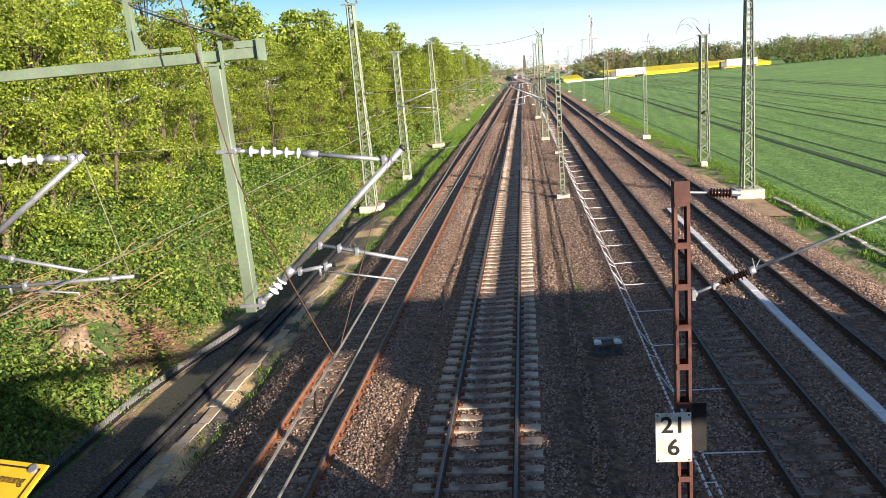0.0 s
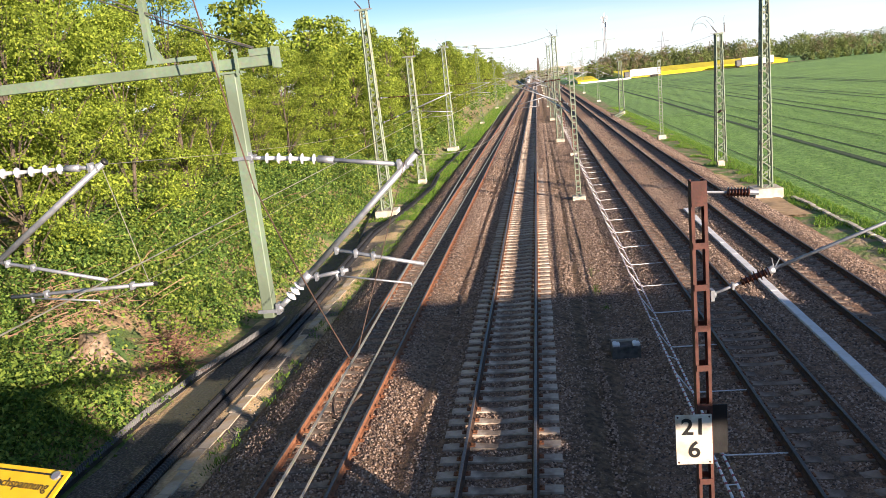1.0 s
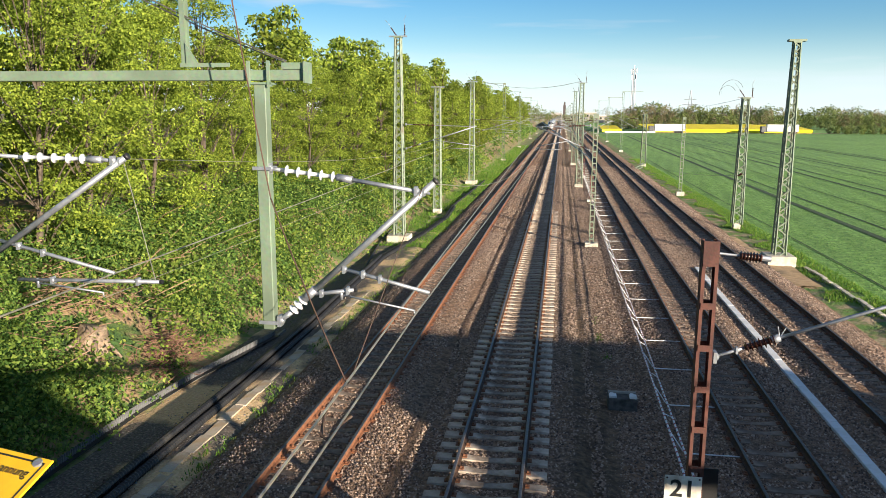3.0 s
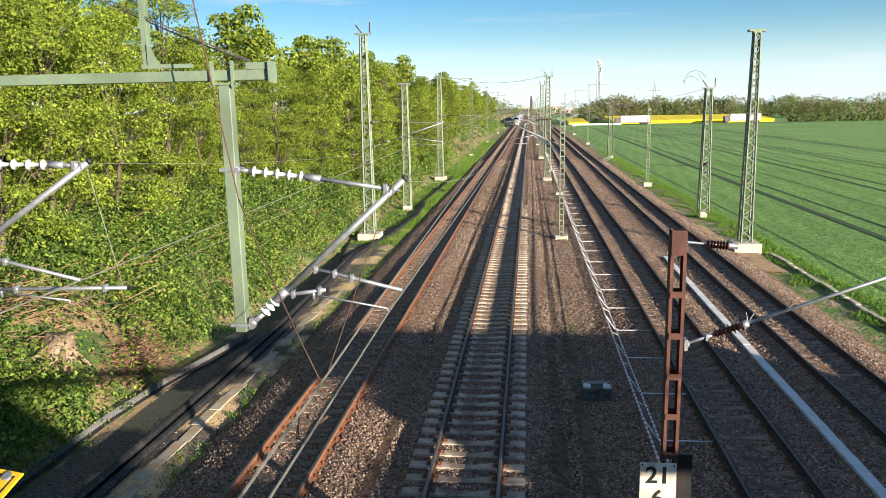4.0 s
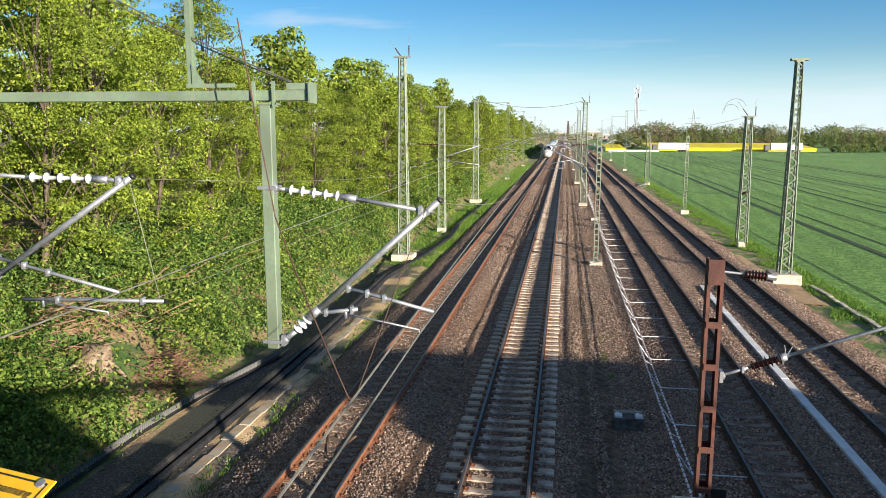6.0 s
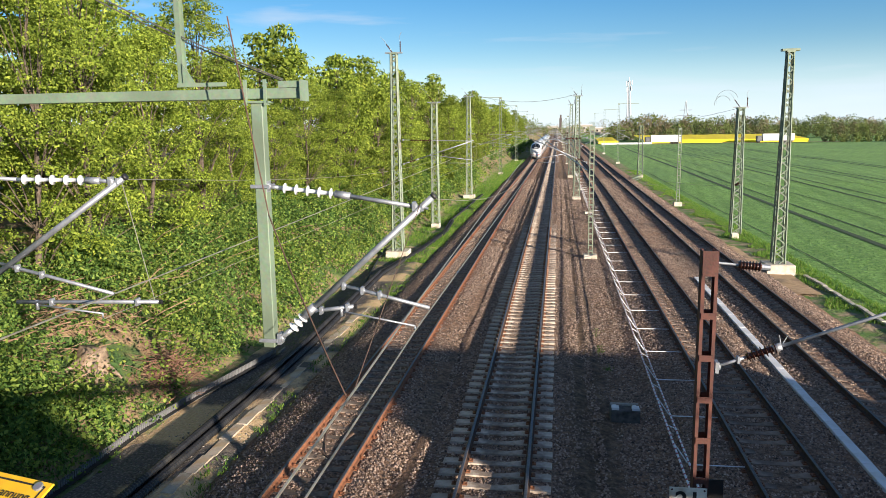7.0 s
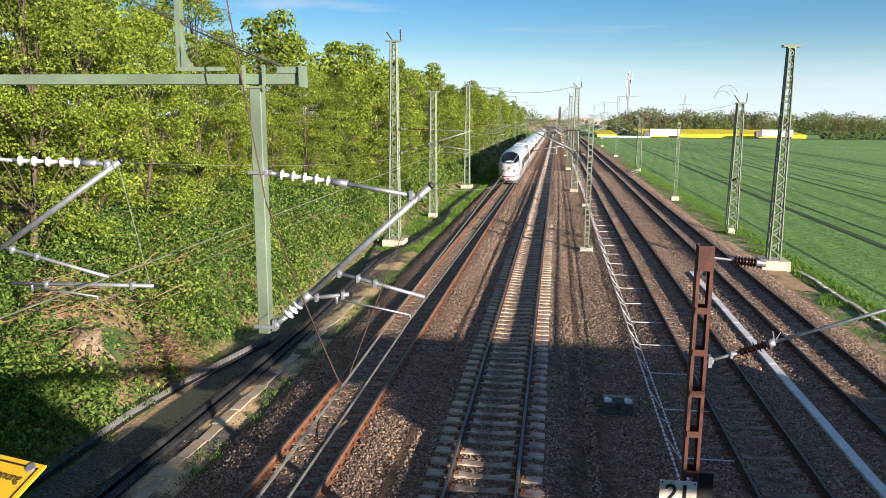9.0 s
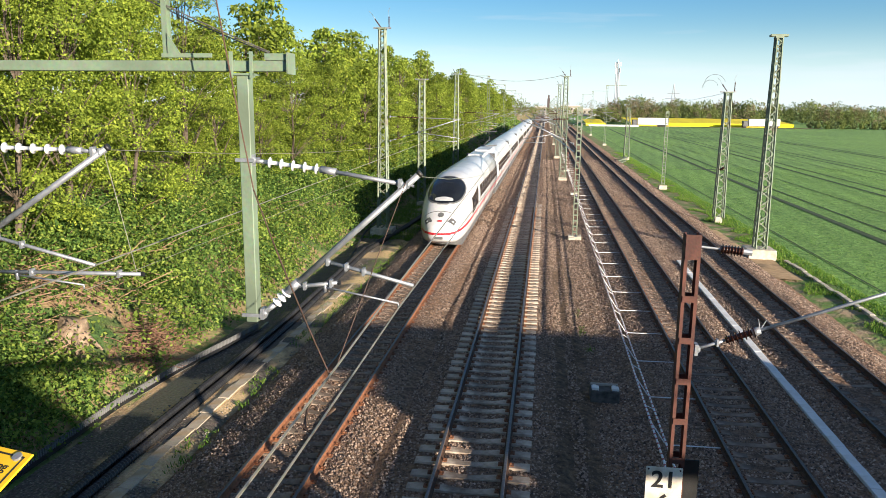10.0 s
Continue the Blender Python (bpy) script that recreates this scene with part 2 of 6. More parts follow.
def ballast_material():
    m, n, l, b = material("brown_grey_ballast", 0.9)
    p = n.new("ShaderNodeNewGeometry").outputs["Position"]
    v = noise_node(n, l, p, 14, kind="ShaderNodeTexVoronoi")
    v2 = noise_node(n, l, p, 27, kind="ShaderNodeTexVoronoi")
    big = noise_node(n, l, p, 0.35, 5)
    c = ramp_node(n, l, v.outputs["Color"], ((0.15, (0.15, 0.104, 0.076)), (0.5, (0.43, 0.295, 0.212)), (0.9, (0.68, 0.50, 0.375))))
    rust = ramp_node(n, l, big.outputs["Fac"], ((0.35, (1.0, 0.92, 0.85)), (0.65, (1.0, 0.72, 0.50))))
    c = mix_node(n, l, 0.5, c, rust, "MULTIPLY")
    xyz = n.new("ShaderNodeSeparateXYZ")
    l.new(p, xyz.inputs[0])
    off = n.new("ShaderNodeMath")
    off.operation = "SUBTRACT"
    l.new(xyz.outputs["X"], off.inputs[0])
    off.inputs[1].default_value = 0.95
    mid = n.new("ShaderNodeMath")
    mid.operation = "ABSOLUTE"
    l.new(off.outputs["Value"], mid.inputs[0])
    near = n.new("ShaderNodeMapRange")
    for key, q in (("From Min", 0.35), ("From Max", 1.05), ("To Min", 0.85), ("To Max", 0.0)):
        near.inputs[key].default_value = q
    l.new(mid.outputs["Value"], near.inputs["Value"])
    c = mix_node(n, l, near.outputs["Result"], c, ramp_node(n, l, noise_node(n, l, p, 5, 6).outputs["Fac"], ((0.3, (0.24, 0.15, 0.085)), (0.7, (0.56, 0.40, 0.25)))))
    mott = noise_node(n, l, p, 2.2, 6)
    c = mix_node(n, l, 0.75, c, ramp_node(n, l, mott.outputs["Fac"], ((0.36, (0.62, 0.60, 0.58)), (0.62, (1.18, 1.12, 1.05)))), "MULTIPLY")
    fine = noise_node(n, l, p, 7.5, 3)
    c = mix_node(n, l, 0.8, c, ramp_node(n, l, fine.outputs["Fac"], ((0.38, (0.60, 0.58, 0.56)), (0.62, (1.4, 1.35, 1.28)))), "MULTIPLY")
    # shade between the stones, painted into the colour as darker cell edges
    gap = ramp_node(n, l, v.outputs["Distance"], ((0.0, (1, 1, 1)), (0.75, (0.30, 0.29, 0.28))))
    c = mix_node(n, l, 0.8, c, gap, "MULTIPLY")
    l.new(c, b.inputs["Base Color"])
    a = n.new("ShaderNodeMath")
    a.operation = "ADD"
    l.new(v.outputs["Distance"], a.inputs[0])
    l.new(v2.outputs["Distance"], a.inputs[1])
    u = n.new("ShaderNodeBump")
    u.invert = True
    u.inputs["Strength"].default_value, u.inputs["Distance"].default_value = 1.0, 0.05
    l.new(a.outputs["Value"], u.inputs["Height"])
    l.new(u.outputs["Normal"], b.inputs["Normal"])
    return m


def stone_material():
    m, n, l, b = material("ballast_stone", 0.9)
    g = n.new("ShaderNodeNewGeometry")
    c = ramp_node(n, l, g.outputs["Random Per Island"], ((0.0, (0.07, 0.05, 0.039)), (0.45, (0.30, 0.205, 0.15)), (0.85, (0.44, 0.315, 0.235)), (1.0, (0.58, 0.45, 0.345))))
    l.new(c, b.inputs["Base Color"])
    return m


def ground_material():
    """Leaf litter and soil on the bank, rough grass on the verge, young crop with drilled rows on the field."""
    m, n, l, b = material("bank_verge_and_field", 0.95)
    p = n.new("ShaderNodeNewGeometry").outputs["Position"]
    xyz = n.new("ShaderNodeSeparateXYZ")
    l.new(p, xyz.inputs[0])
    edge = noise_node(n, l, p, 0.6, 5)
    ad = n.new("ShaderNodeMath")
    ad.operation = "MULTIPLY_ADD"
    l.new(edge.outputs["Fac"], ad.inputs[0])
    ad.inputs[1].default_value = 2.4
    l.new(xyz.outputs["X"], ad.inputs[2])

    def step(at, wide):
        k = n.new("ShaderNodeMapRange")
        k.inputs["From Min"].default_value, k.inputs["From Max"].default_value = at - wide, at + wide
        l.new(ad.outputs["Value"], k.inputs["Value"])
        return k.outputs["Result"]
    small, mid, big = noise_node(n, l, p, 7, 6), noise_node(n, l, p, 1.3, 6), noise_node(n, l, p, 0.03, 4)
    litter = ramp_node(n, l, mid.outputs["Fac"], ((0.3, (0.09, 0.06, 0.035)), (0.47, (0.30, 0.20, 0.11)), (0.56, (0.09, 0.12, 0.035)), (0.68, (0.05, 0.10, 0.022))))
    verge = ramp_node(n, l, mid.outputs["Fac"], ((0.34, (0.42, 0.31, 0.19)), (0.47, (0.22, 0.21, 0.09)), (0.60, (0.12, 0.22, 0.04))))
    crop = ramp_node(n, l, small.outputs["Fac"], ((0.25, (0.095, 0.205, 0.05)), (0.5, (0.205, 0.385, 0.095)), (0.75, (0.325, 0.53, 0.16))))
    streak_map = n.new("ShaderNodeMapping")
    streak_map.inputs["Scale"].default_value = (1.6, 0.09, 1)
    l.new(p, streak_map.inputs["Vector"])
    streak = noise_node(n, l, streak_map.outputs["Vector"], 0.5, 4)
    tuft = noise_node(n, l, p, 2.6, 8)
    crop = mix_node(n, l, 0.8, crop, ramp_node(n, l, tuft.outputs["Fac"], ((0.36, (0.55, 0.60, 0.50)), (0.62, (1.1, 1.1, 1.0)))), "MULTIPLY")
    crop = mix_node(n, l, 0.55, crop, ramp_node(n, l, streak.outputs["Fac"], ((0.35, (0.70, 0.74, 0.70)), (0.65, (1.15, 1.12, 1.05)))), "MULTIPLY")
    tone = ramp_node(n, l, big.outputs["Fac"], ((0.35, (0.82, 0.86, 0.9)), (0.65, (1.1, 1.08, 1.0))))
    crop = mix_node(n, l, 0.8, crop, tone, "MULTIPLY")
    rows = n.new("ShaderNodeTexWave")
    rows.bands_direction, rows.wave_profile = "X", "SIN"
    rows.inputs["Scale"].default_value, rows.inputs["Distortion"].default_value, rows.inputs["Detail"].default_value = 0.16, 0.6, 2
    mp = n.new("ShaderNodeMapping")
    mp.inputs["Rotation"].default_value = (0, 0, radians(FIELD_TURN))
    l.new(p, mp.inputs["Vector"])
    l.new(mp.outputs["Vector"], rows.inputs["Vector"])
    crop = mix_node(n, l, 0.10, crop, rows.outputs["Color"], "SOFT_LIGHT")
    c = mix_node(n, l, step(-10.2, 0.6), litter, verge)
    c = mix_node(n, l, step(15.0, 0.5), c, crop)
    c = mix_node(n, l, 0.25, c, small.outputs["Color"], "SOFT_LIGHT")
    l.new(c, b.inputs["Base Color"])
    bump_node(n, l, b, small.outputs["Fac"], 0.9, 0.12)
    return m


FIELD_TURN = 8.0
M["ballast"], M["stone"], M["ground"] = ballast_material(), stone_material(), ground_material()


# ---- mesh helpers ----
def mesh_of(name, bm, mat, smooth=False):
    me = bpy.data.meshes.new(name)
    bm.to_mesh(me)
    bm.free()
    for q in (mat if isinstance(mat, (list, tuple)) else [mat]):
        me.materials.append(q)
    if smooth:
        for poly in me.polygons:
            poly.use_smooth = True
    return me


def part(name, bm, mat, parent=None, label="", smooth=False):
    ob = new(name, mesh_of(name, bm, mat, smooth))
    ob.parent = parent
    return tagged(ob, label) if label else ob


def arrays(name, verts, faces, mat):
    """A mesh from arrays of corners (n, 3) and faces (m, k)."""
    me = bpy.data.meshes.new(name)
    verts, faces = np.asarray(verts, np.float32), np.asarray(faces, np.int32)
    k = faces.shape[1]
    me.vertices.add(len(verts)), me.loops.add(faces.size), me.polygons.add(len(faces))
    me.vertices.foreach_set("co", verts.ravel())
    me.loops.foreach_set("vertex_index", faces.ravel())
    me.polygons.foreach_set("loop_start", np.arange(0, faces.size, k, dtype=np.int32))
    me.update(calc_edges=True)
    me.validate()
    me.materials.append(mat)
    return me


def box(bm, x0, x1, y0, y1, z0, z1, m=None, bevel=0.0):
    vs = [bm.verts.new(v) for v in ((x0, y0, z0), (x1, y0, z0), (x1, y1, z0), (x0, y1, z0), (x0, y0, z1), (x1, y0, z1), (x1, y1, z1), (x0, y1, z1))]
    fs = [bm.faces.new([vs[i] for i in q]) for q in ((3, 2, 1, 0), (4, 5, 6, 7), (0, 1, 5, 4), (1, 2, 6, 5), (2, 3, 7, 6), (3, 0, 4, 7))]
    if m is not None:
        bmesh.ops.transform(bm, matrix=m, verts=vs)
    if bevel:
        bmesh.ops.bevel(bm, geom=list({e for f in fs for e in f.edges}), offset=bevel, segments=1, affect="EDGES")
    return bm


def B(*args, **kw):
    return box(bmesh.new(), *args, **kw)


def bar(bm, a, b, r, sides=8, r2=None, flat=None):
    """A round bar from a to b; flat: (width, depth) makes it a rectangular one."""
    a, b = Vector(a), Vector(b)
    d = b - a
    q = d.to_track_quat("Z", "Y").to_matrix().to_4x4()
    m = Matrix.Translation(a) @ q
    if flat:
        return box(bm, -flat[0] / 2, flat[0] / 2, -flat[1] / 2, flat[1] / 2, 0, d.length, m)
    rings = []
    for z, rr in ((0, r), (d.length, r if r2 is None else r2)):
        rings.append([bm.verts.new(m @ Vector((rr * math.cos(2 * math.pi * i / sides), rr * math.sin(2 * math.pi * i / sides), z))) for i in range(sides)])
    for i in range(sides):
        j = (i + 1) % sides
        bm.faces.new((rings[0][i], rings[0][j], rings[1][j], rings[1][i]))
    bm.faces.new(rings[0][::-1]), bm.faces.new(rings[1])
    return bm


def rod(a, b, r, sides=8, **kw):
    return bar(bmesh.new(), a, b, r, sides, **kw)


def lathe(bm, a, b, profile, sides=12):
    """A turned body along a to b: profile of (distance along, radius)."""
    a, b = Vector(a), Vector(b)
    m = Matrix.Translation(a) @ (b - a).to_track_quat("Z", "Y").to_matrix().to_4x4()
    rings = [[bm.verts.new(m @ Vector((r * math.cos(2 * math.pi * i / sides), r * math.sin(2 * math.pi * i / sides), z))) for i in range(sides)] for z, r in profile]
    for p, q in zip(rings, rings[1:]):
        for i in range(sides):
            j = (i + 1) % sides
            bm.faces.new((p[i], p[j], q[j], q[i]))
    bm.faces.new(rings[0][::-1]), bm.faces.new(rings[-1])
    return bm


def polyline(bm, pts, r, sides=5):
    """One continuous round tube through the points."""
    pts = [Vector(p) for k, p in enumerate(pts) if k == 0 or (Vector(p) - Vector(pts[k - 1])).length > 1e-4]
    rings = []
    for k, p in enumerate(pts):
        d = pts[min(k + 1, len(pts) - 1)] - pts[max(k - 1, 0)]
        m = Matrix.Translation(p) @ d.to_track_quat("Z", "Y").to_matrix().to_4x4()
        rings.append([bm.verts.new(m @ Vector((r * math.cos(2 * math.pi * i / sides), r * math.sin(2 * math.pi * i / sides), 0))) for i in range(sides)])
    for p, q in zip(rings, rings[1:]):
        for i in range(sides):
            j = (i + 1) % sides
            bm.faces.new((p[i], p[j], q[j], q[i]))
    bm.faces.new(rings[0][::-1]), bm.faces.new(rings[-1])
    return bm


def extrude(bm, outline, z0, z1, closed_hole=None):
    """A prism from a closed outline of (x, y)."""
    lo, hi = [bm.verts.new((x, y, z0)) for x, y in outline], [bm.verts.new((x, y, z1)) for x, y in outline]
    k = len(outline)
    for i in range(k):
        j = (i + 1) % k
        bm.faces.new((lo[i], lo[j], hi[j], hi[i]))
    bm.faces.new(lo[::-1]), bm.faces.new(hi)
    bmesh.ops.recalc_face_normals(bm, faces=bm.faces)
    return bm


def sag(a, b, drop, n=12):
    a, b = Vector(a), Vector(b)
    return [a.lerp(b, i / n) - Vector((0, 0, drop * 4 * (i / n) * (1 - i / n))) for i in range(n + 1)]


def thing(name, label, category, group="", kind="", at=(0, 0, 0)):
    ob = new(name)
    ob.location = at
    ob.empty_display_size = 0.2
    return tagged(ob, label, category, group, kind)


def solo(name, bm, mat, label, category, group="", kind="", smooth=False):
    return tagged(part(name, bm, mat, None, "", smooth), label, category, group, kind)


rng = np.random.default_rng(7)
TRACKS = (-5.49, -1.36, 5.19, 9.20)
RAIL_GAP = 0.7535


# ---- ground ----
def ground_height(x, y):
    pts = ((-400, 6), (-60, 4.4), (-19, 3.8), (-16, 3.2), (-14.5, 2.3), (-13, 1.0), (-11.7, -0.15), (-11.2, -0.42), (-8, -0.5), (12, -0.55), (14, -0.5), (400, -0.2))
    z = float(np.interp(x, [p[0] for p in pts], [p[1] for p in pts]))
    if x < -11.4:
        z += 0.25 * noise.noise((x * 0.35, y * 0.22, 0)) * min(1, (-11.4 - x) / 2) * 1.8
    return z


def build_ground():
    xs = sorted(set(list(np.linspace(-3000, -60, 8)) + list(np.linspace(-60, -20, 12)) + list(np.linspace(-20, -11, 22)) + list(np.linspace(-10, 16, 16)) + list(np.linspace(18, 80, 16)) + list(np.linspace(90, 3000, 14))))
    ys = sorted(set(list(np.linspace(-600, -40, 6)) + list(np.linspace(-35, 140, 130)) + list(np.linspace(145, 400, 40)) + list(np.linspace(420, 4500, 16))))
    verts = [(x, y, ground_height(x, y)) for y in ys for x in xs]
    w = len(xs)
    faces = [(j * w + i, j * w + i + 1, j * w + i + 1 + w, j * w + i + w) for j in range(len(ys) - 1) for i in range(w - 1)]
    me = arrays("ground", verts, faces, M["ground"])
    for p in me.polygons:
        p.use_smooth = True
    tagged(new("ground", me), "leaf-littered bank, grass verge and young green crop field", "ground", kind="structure")


def strip(name, profile, y0, y1, step, mat, label, category, wobble=0.0, kind="structure", later=None):
    """A long band along the tracks with a cross profile of (x, z)."""
    ys = np.arange(y0, y1 + step / 2, step)
    verts, faces, w = [], [], len(profile)
    for j, y in enumerate(ys):
        k = float(np.clip((y - 36) / 34, 0, 1))
        for i, (x, z) in enumerate(profile):
            if later:
                z += (later[i][1] - z) * k
            if later and (-3.8 < x < -3.05 or 0.5 < x < 1.6):
                x += 0.30 * noise.noise((x * 0.2, y * 0.16, 5)) + 0.12 * noise.noise((x, y * 0.5, 3))
            verts.append((x + wobble * noise.noise((i * 3.1, y * 0.4, 2)), y, z + wobble * 0.35 * noise.noise((x * 2, y * 0.7, 9))))
    for j in range(len(ys) - 1):
        for i in range(w - 1):
            faces.append((j * w + i, j * w + i + 1, j * w + i + 1 + w, j * w + i + w))
    me = arrays(name, verts, faces, mat)
    return tagged(new(name, me), label, category, kind=kind)


BED = [(-8.2, -0.52), (-7.5, -0.3)]
for bx, be, bi in ((TRACKS[0], -0.172, -0.205), (TRACKS[1], -0.235, -0.225), (TRACKS[2], -0.165, -0.20), (TRACKS[3], -0.165, -0.20)):
    BED += [(bx - 1.5, be - 0.03), (bx - 1.25, be), (bx - 0.98, be), (bx - 0.62, bi), (bx, bi - 0.01), (bx + 0.62, bi), (bx + 0.98, be), (bx + 1.25, be), (bx + 1.5, be - 0.03)]
    if bx == TRACKS[0]:
        BED += [(-3.75, -0.24), (-3.5, -0.33), (-3.3, -0.25), (-3.1, -0.29)]
    if bx == TRACKS[1]:
        BED += [(0.55, -0.27), (0.9, -0.37), (1.15, -0.30), (1.5, -0.37), (2.6, -0.37), (3.2, -0.26)]
    if bx == TRACKS[2]:
        BED += [(6.85, -0.22), (7.4, -0.22)]
BED += [(11.0, -0.30), (11.9, -0.56)]
BED.sort()
BED_X, BED_Z = [q[0] for q in BED], [q[1] for q in BED]
# further off the stones cover the sleeper ends of the second track
FAR_BED = [(x, -0.166 if 0.9 < abs(x - TRACKS[1]) < 1.6 else z) for x, z in BED]


def build_bed():
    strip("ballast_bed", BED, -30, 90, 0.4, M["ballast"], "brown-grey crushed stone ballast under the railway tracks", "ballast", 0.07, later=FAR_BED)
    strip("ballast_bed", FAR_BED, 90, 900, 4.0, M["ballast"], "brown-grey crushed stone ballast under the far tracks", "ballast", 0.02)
    # loose stones on the nearest stretch
    n = 255000
    y = np.concatenate([9.0 + 40 * rng.random(n - 75000) ** 1.7, 40 + 75 * rng.random(75000) ** 1.3])
    x = -7.9 + 19.4 * rng.random(n)
    s = rng.uniform(0.015, 0.036, n) * (1 + y / 55)
    z = np.interp(x, BED_X, BED_Z) * (1 - np.clip((y - 36) / 34, 0, 1)) + np.interp(x, BED_X, [q[1] for q in FAR_BED]) * np.clip((y - 36) / 34, 0, 1) - s * 0.1
    # sleepers and rails stay clear of stones
    clear = np.ones(n, bool)
    for k, tx in enumerate(TRACKS):
        d = np.abs(x - tx)
        phase = ((y - 5.0 - (0.0, 0.21, 0.4, 0.13)[k] + 0.3) % 0.6) - 0.3
        lid = (0.0, 1.3, 0.95, 0.95)[k]
        few = (k == 0) & (d < 0.95) & (rng.random(n) < 0.62)
        clear &= ~((d < max(lid, 0.95 * (k == 0))) & (np.abs(phase) < 0.13 + s * 0.4) & ~((k == 0) & ~few)) & ~(np.abs(d - RAIL_GAP) < 0.10)
    x, y, z, s = x[clear], y[clear], z[clear], s[clear]
    n = len(x)
    base = np.array([(1, 0, 0), (-1, 0, 0), (0, 1, 0), (0, -1, 0), (0, 0, 0.95)])
    v = base[None] * (s[:, None, None] * rng.uniform(0.6, 1.3, (n, 5, 1)))
    a = rng.random(n) * 6.28
    tilt = rng.normal(0, 0.35, n)
    cz, sz, ct, st = np.cos(a), np.sin(a), np.cos(tilt), np.sin(tilt)
    vx, vy, vz = v[..., 0], v[..., 1], v[..., 2]
    vx, vz = vx * ct[:, None] + vz * st[:, None], -vx * st[:, None] + vz * ct[:, None]
    vx, vy = vx * cz[:, None] - vy * sz[:, None], vx * sz[:, None] + vy * cz[:, None]
    v = np.stack([vx + x[:, None], vy + y[:, None], vz + z[:, None]], -1).reshape(-1, 3)
    tri = np.array([(0, 2, 4), (2, 1, 4), (1, 3, 4), (3, 0, 4)])
    f = (tri[None] + 5 * np.arange(n)[:, None, None]).reshape(-1, 3)
    tagged(new("ballast_stones", arrays("ballast_stones", v, f, M["stone"])), "loose angular brown and grey ballast stones", "ballast", kind="stuff")


def rail_mesh(side, dull):
    """One rail along y with a worn head: foot, web and head."""
    half = [(0.0, -0.172), (0.075, -0.172), (0.075, -0.16), (0.02, -0.14), (0.009, -0.12), (0.009, -0.045), (0.036, -0.035), (0.036, -0.008), (0.026, 0.0)]
    prof = half + [(-x, z) for x, z in reversed(half[1:])]
    bm = bmesh.new()
    ys = [-30, 4, 20, 60, 200, 900]
    rings = [[bm.verts.new((x, y, z)) for x, z in prof] for y in ys]
    k = len(prof)
    for p, q in zip(rings, rings[1:]):
        for i in range(k):
            j = (i + 1) % k
            f = bm.faces.new((p[i], p[j], q[j], q[i]))
            if min(prof[i][1], prof[j][1]) > -0.012:
                f.material_index = 1
    bm.faces.new(rings[0]), bm.faces.new(rings[-1][::-1])
    return mesh_of("rail", bm, [M[side], M["dull_rail_head" if dull else "rail_head"]])


def sleeper_bm():
    bm = bmesh.new()
    secs = [(-1.3, 0.13, -0.185), (-1.0, 0.135, -0.176), (-0.5, 0.13, -0.178), (-0.22, 0.10, -0.205), (0.22, 0.10, -0.205), (0.5, 0.13, -0.178), (1.0, 0.135, -0.176), (1.3, 0.13, -0.185)]
    rings = [[bm.verts.new(v) for v in ((x, -w - 0.02, -0.36), (x, w + 0.02, -0.36), (x, w, z), (x, -w, z))] for x, w, z in secs]
    for p, q in zip(rings, rings[1:]):
        for i in range(4):
            j = (i + 1) % 4
            bm.faces.new((p[i], q[i], q[j], p[j]))
    bm.faces.new(rings[0]), bm.faces.new(rings[-1][::-1])
    bmesh.ops.recalc_face_normals(bm, faces=bm.faces)
    return bm


def clip_bm(bm, x, y):
    """The two spring clips and plates that hold one rail on a sleeper."""
    for s in (-1, 1):
        box(bm, x + s * 0.125 - 0.05, x + s * 0.125 + 0.05, y - 0.07, y + 0.07, -0.178, -0.15)
        box(bm, x + s * 0.11 - 0.022, x + s * 0.11 + 0.022, y - 0.02, y + 0.02, -0.15, -0.115)


def build_tracks():
    rails, kinds = [rail_mesh(k, dull) for k, dull in (("rail_side", False), ("dark_rail_side", False), ("dark_rail_side", True), ("dark_rail_side", True))], [mesh_of("sleeper", sleeper_bm(), M[k]) for k in ("stained_sleeper", "sleeper", "brown_sleeper")]
    for n, x in enumerate(TRACKS):
        sl = kinds[min(n, 2)]
        tr = thing("railway_track", ("railway track with rusty rail flanks on concrete sleepers", "railway track with shiny rail heads on pale concrete sleepers",
                                     "railway track with dark rails on brown dusty sleepers", "railway track with dark rails beside the field verge")[n], "railway track", "parallel railway tracks", at=(x, 0, 0))
        for s in (-1, 1):
            r = new("rail", rails[n])
            r.parent, r.location = tr, (s * RAIL_GAP, 0, 0)
        y0 = 5.0 + (0.0, 0.21, 0.4, 0.13)[n]
        for i in range(160):
            o = new("sleeper", sl)
            o.parent, o.location, o.rotation_euler = tr, (0.012 * math.sin(i * 5.1), y0 + 0.6 * i, 0.004 * math.sin(i * 2.3)), (0, 0, 0.006 * math.sin(i * 3.7))
        v = np.array([tuple(q.co) for q in sl.vertices])
        f = np.array([tuple(p.vertices) for p in sl.polygons])
        k = np.arange(160, 640)
        vv = (v[None] + np.stack([0 * k, y0 + 0.6 * k, 0 * k], -1)[:, None]).reshape(-1, 3)
        ff = (f[None] + len(v) * np.arange(len(k))[:, None, None]).reshape(-1, f.shape[1])
        far = new("far_sleeper", arrays("far_sleeper", vv, ff, sl.materials[0]))
        far.parent = tr
        tagged(far, kind="stuff")
        bm = bmesh.new()
        for i in range(90):
            for s in (-1, 1):
                clip_bm(bm, s * RAIL_GAP, y0 + 0.6 * i)
        tagged(part("rail_fastening", bm, M["rail_side"], tr, "rusty spring clips"), kind="stuff")


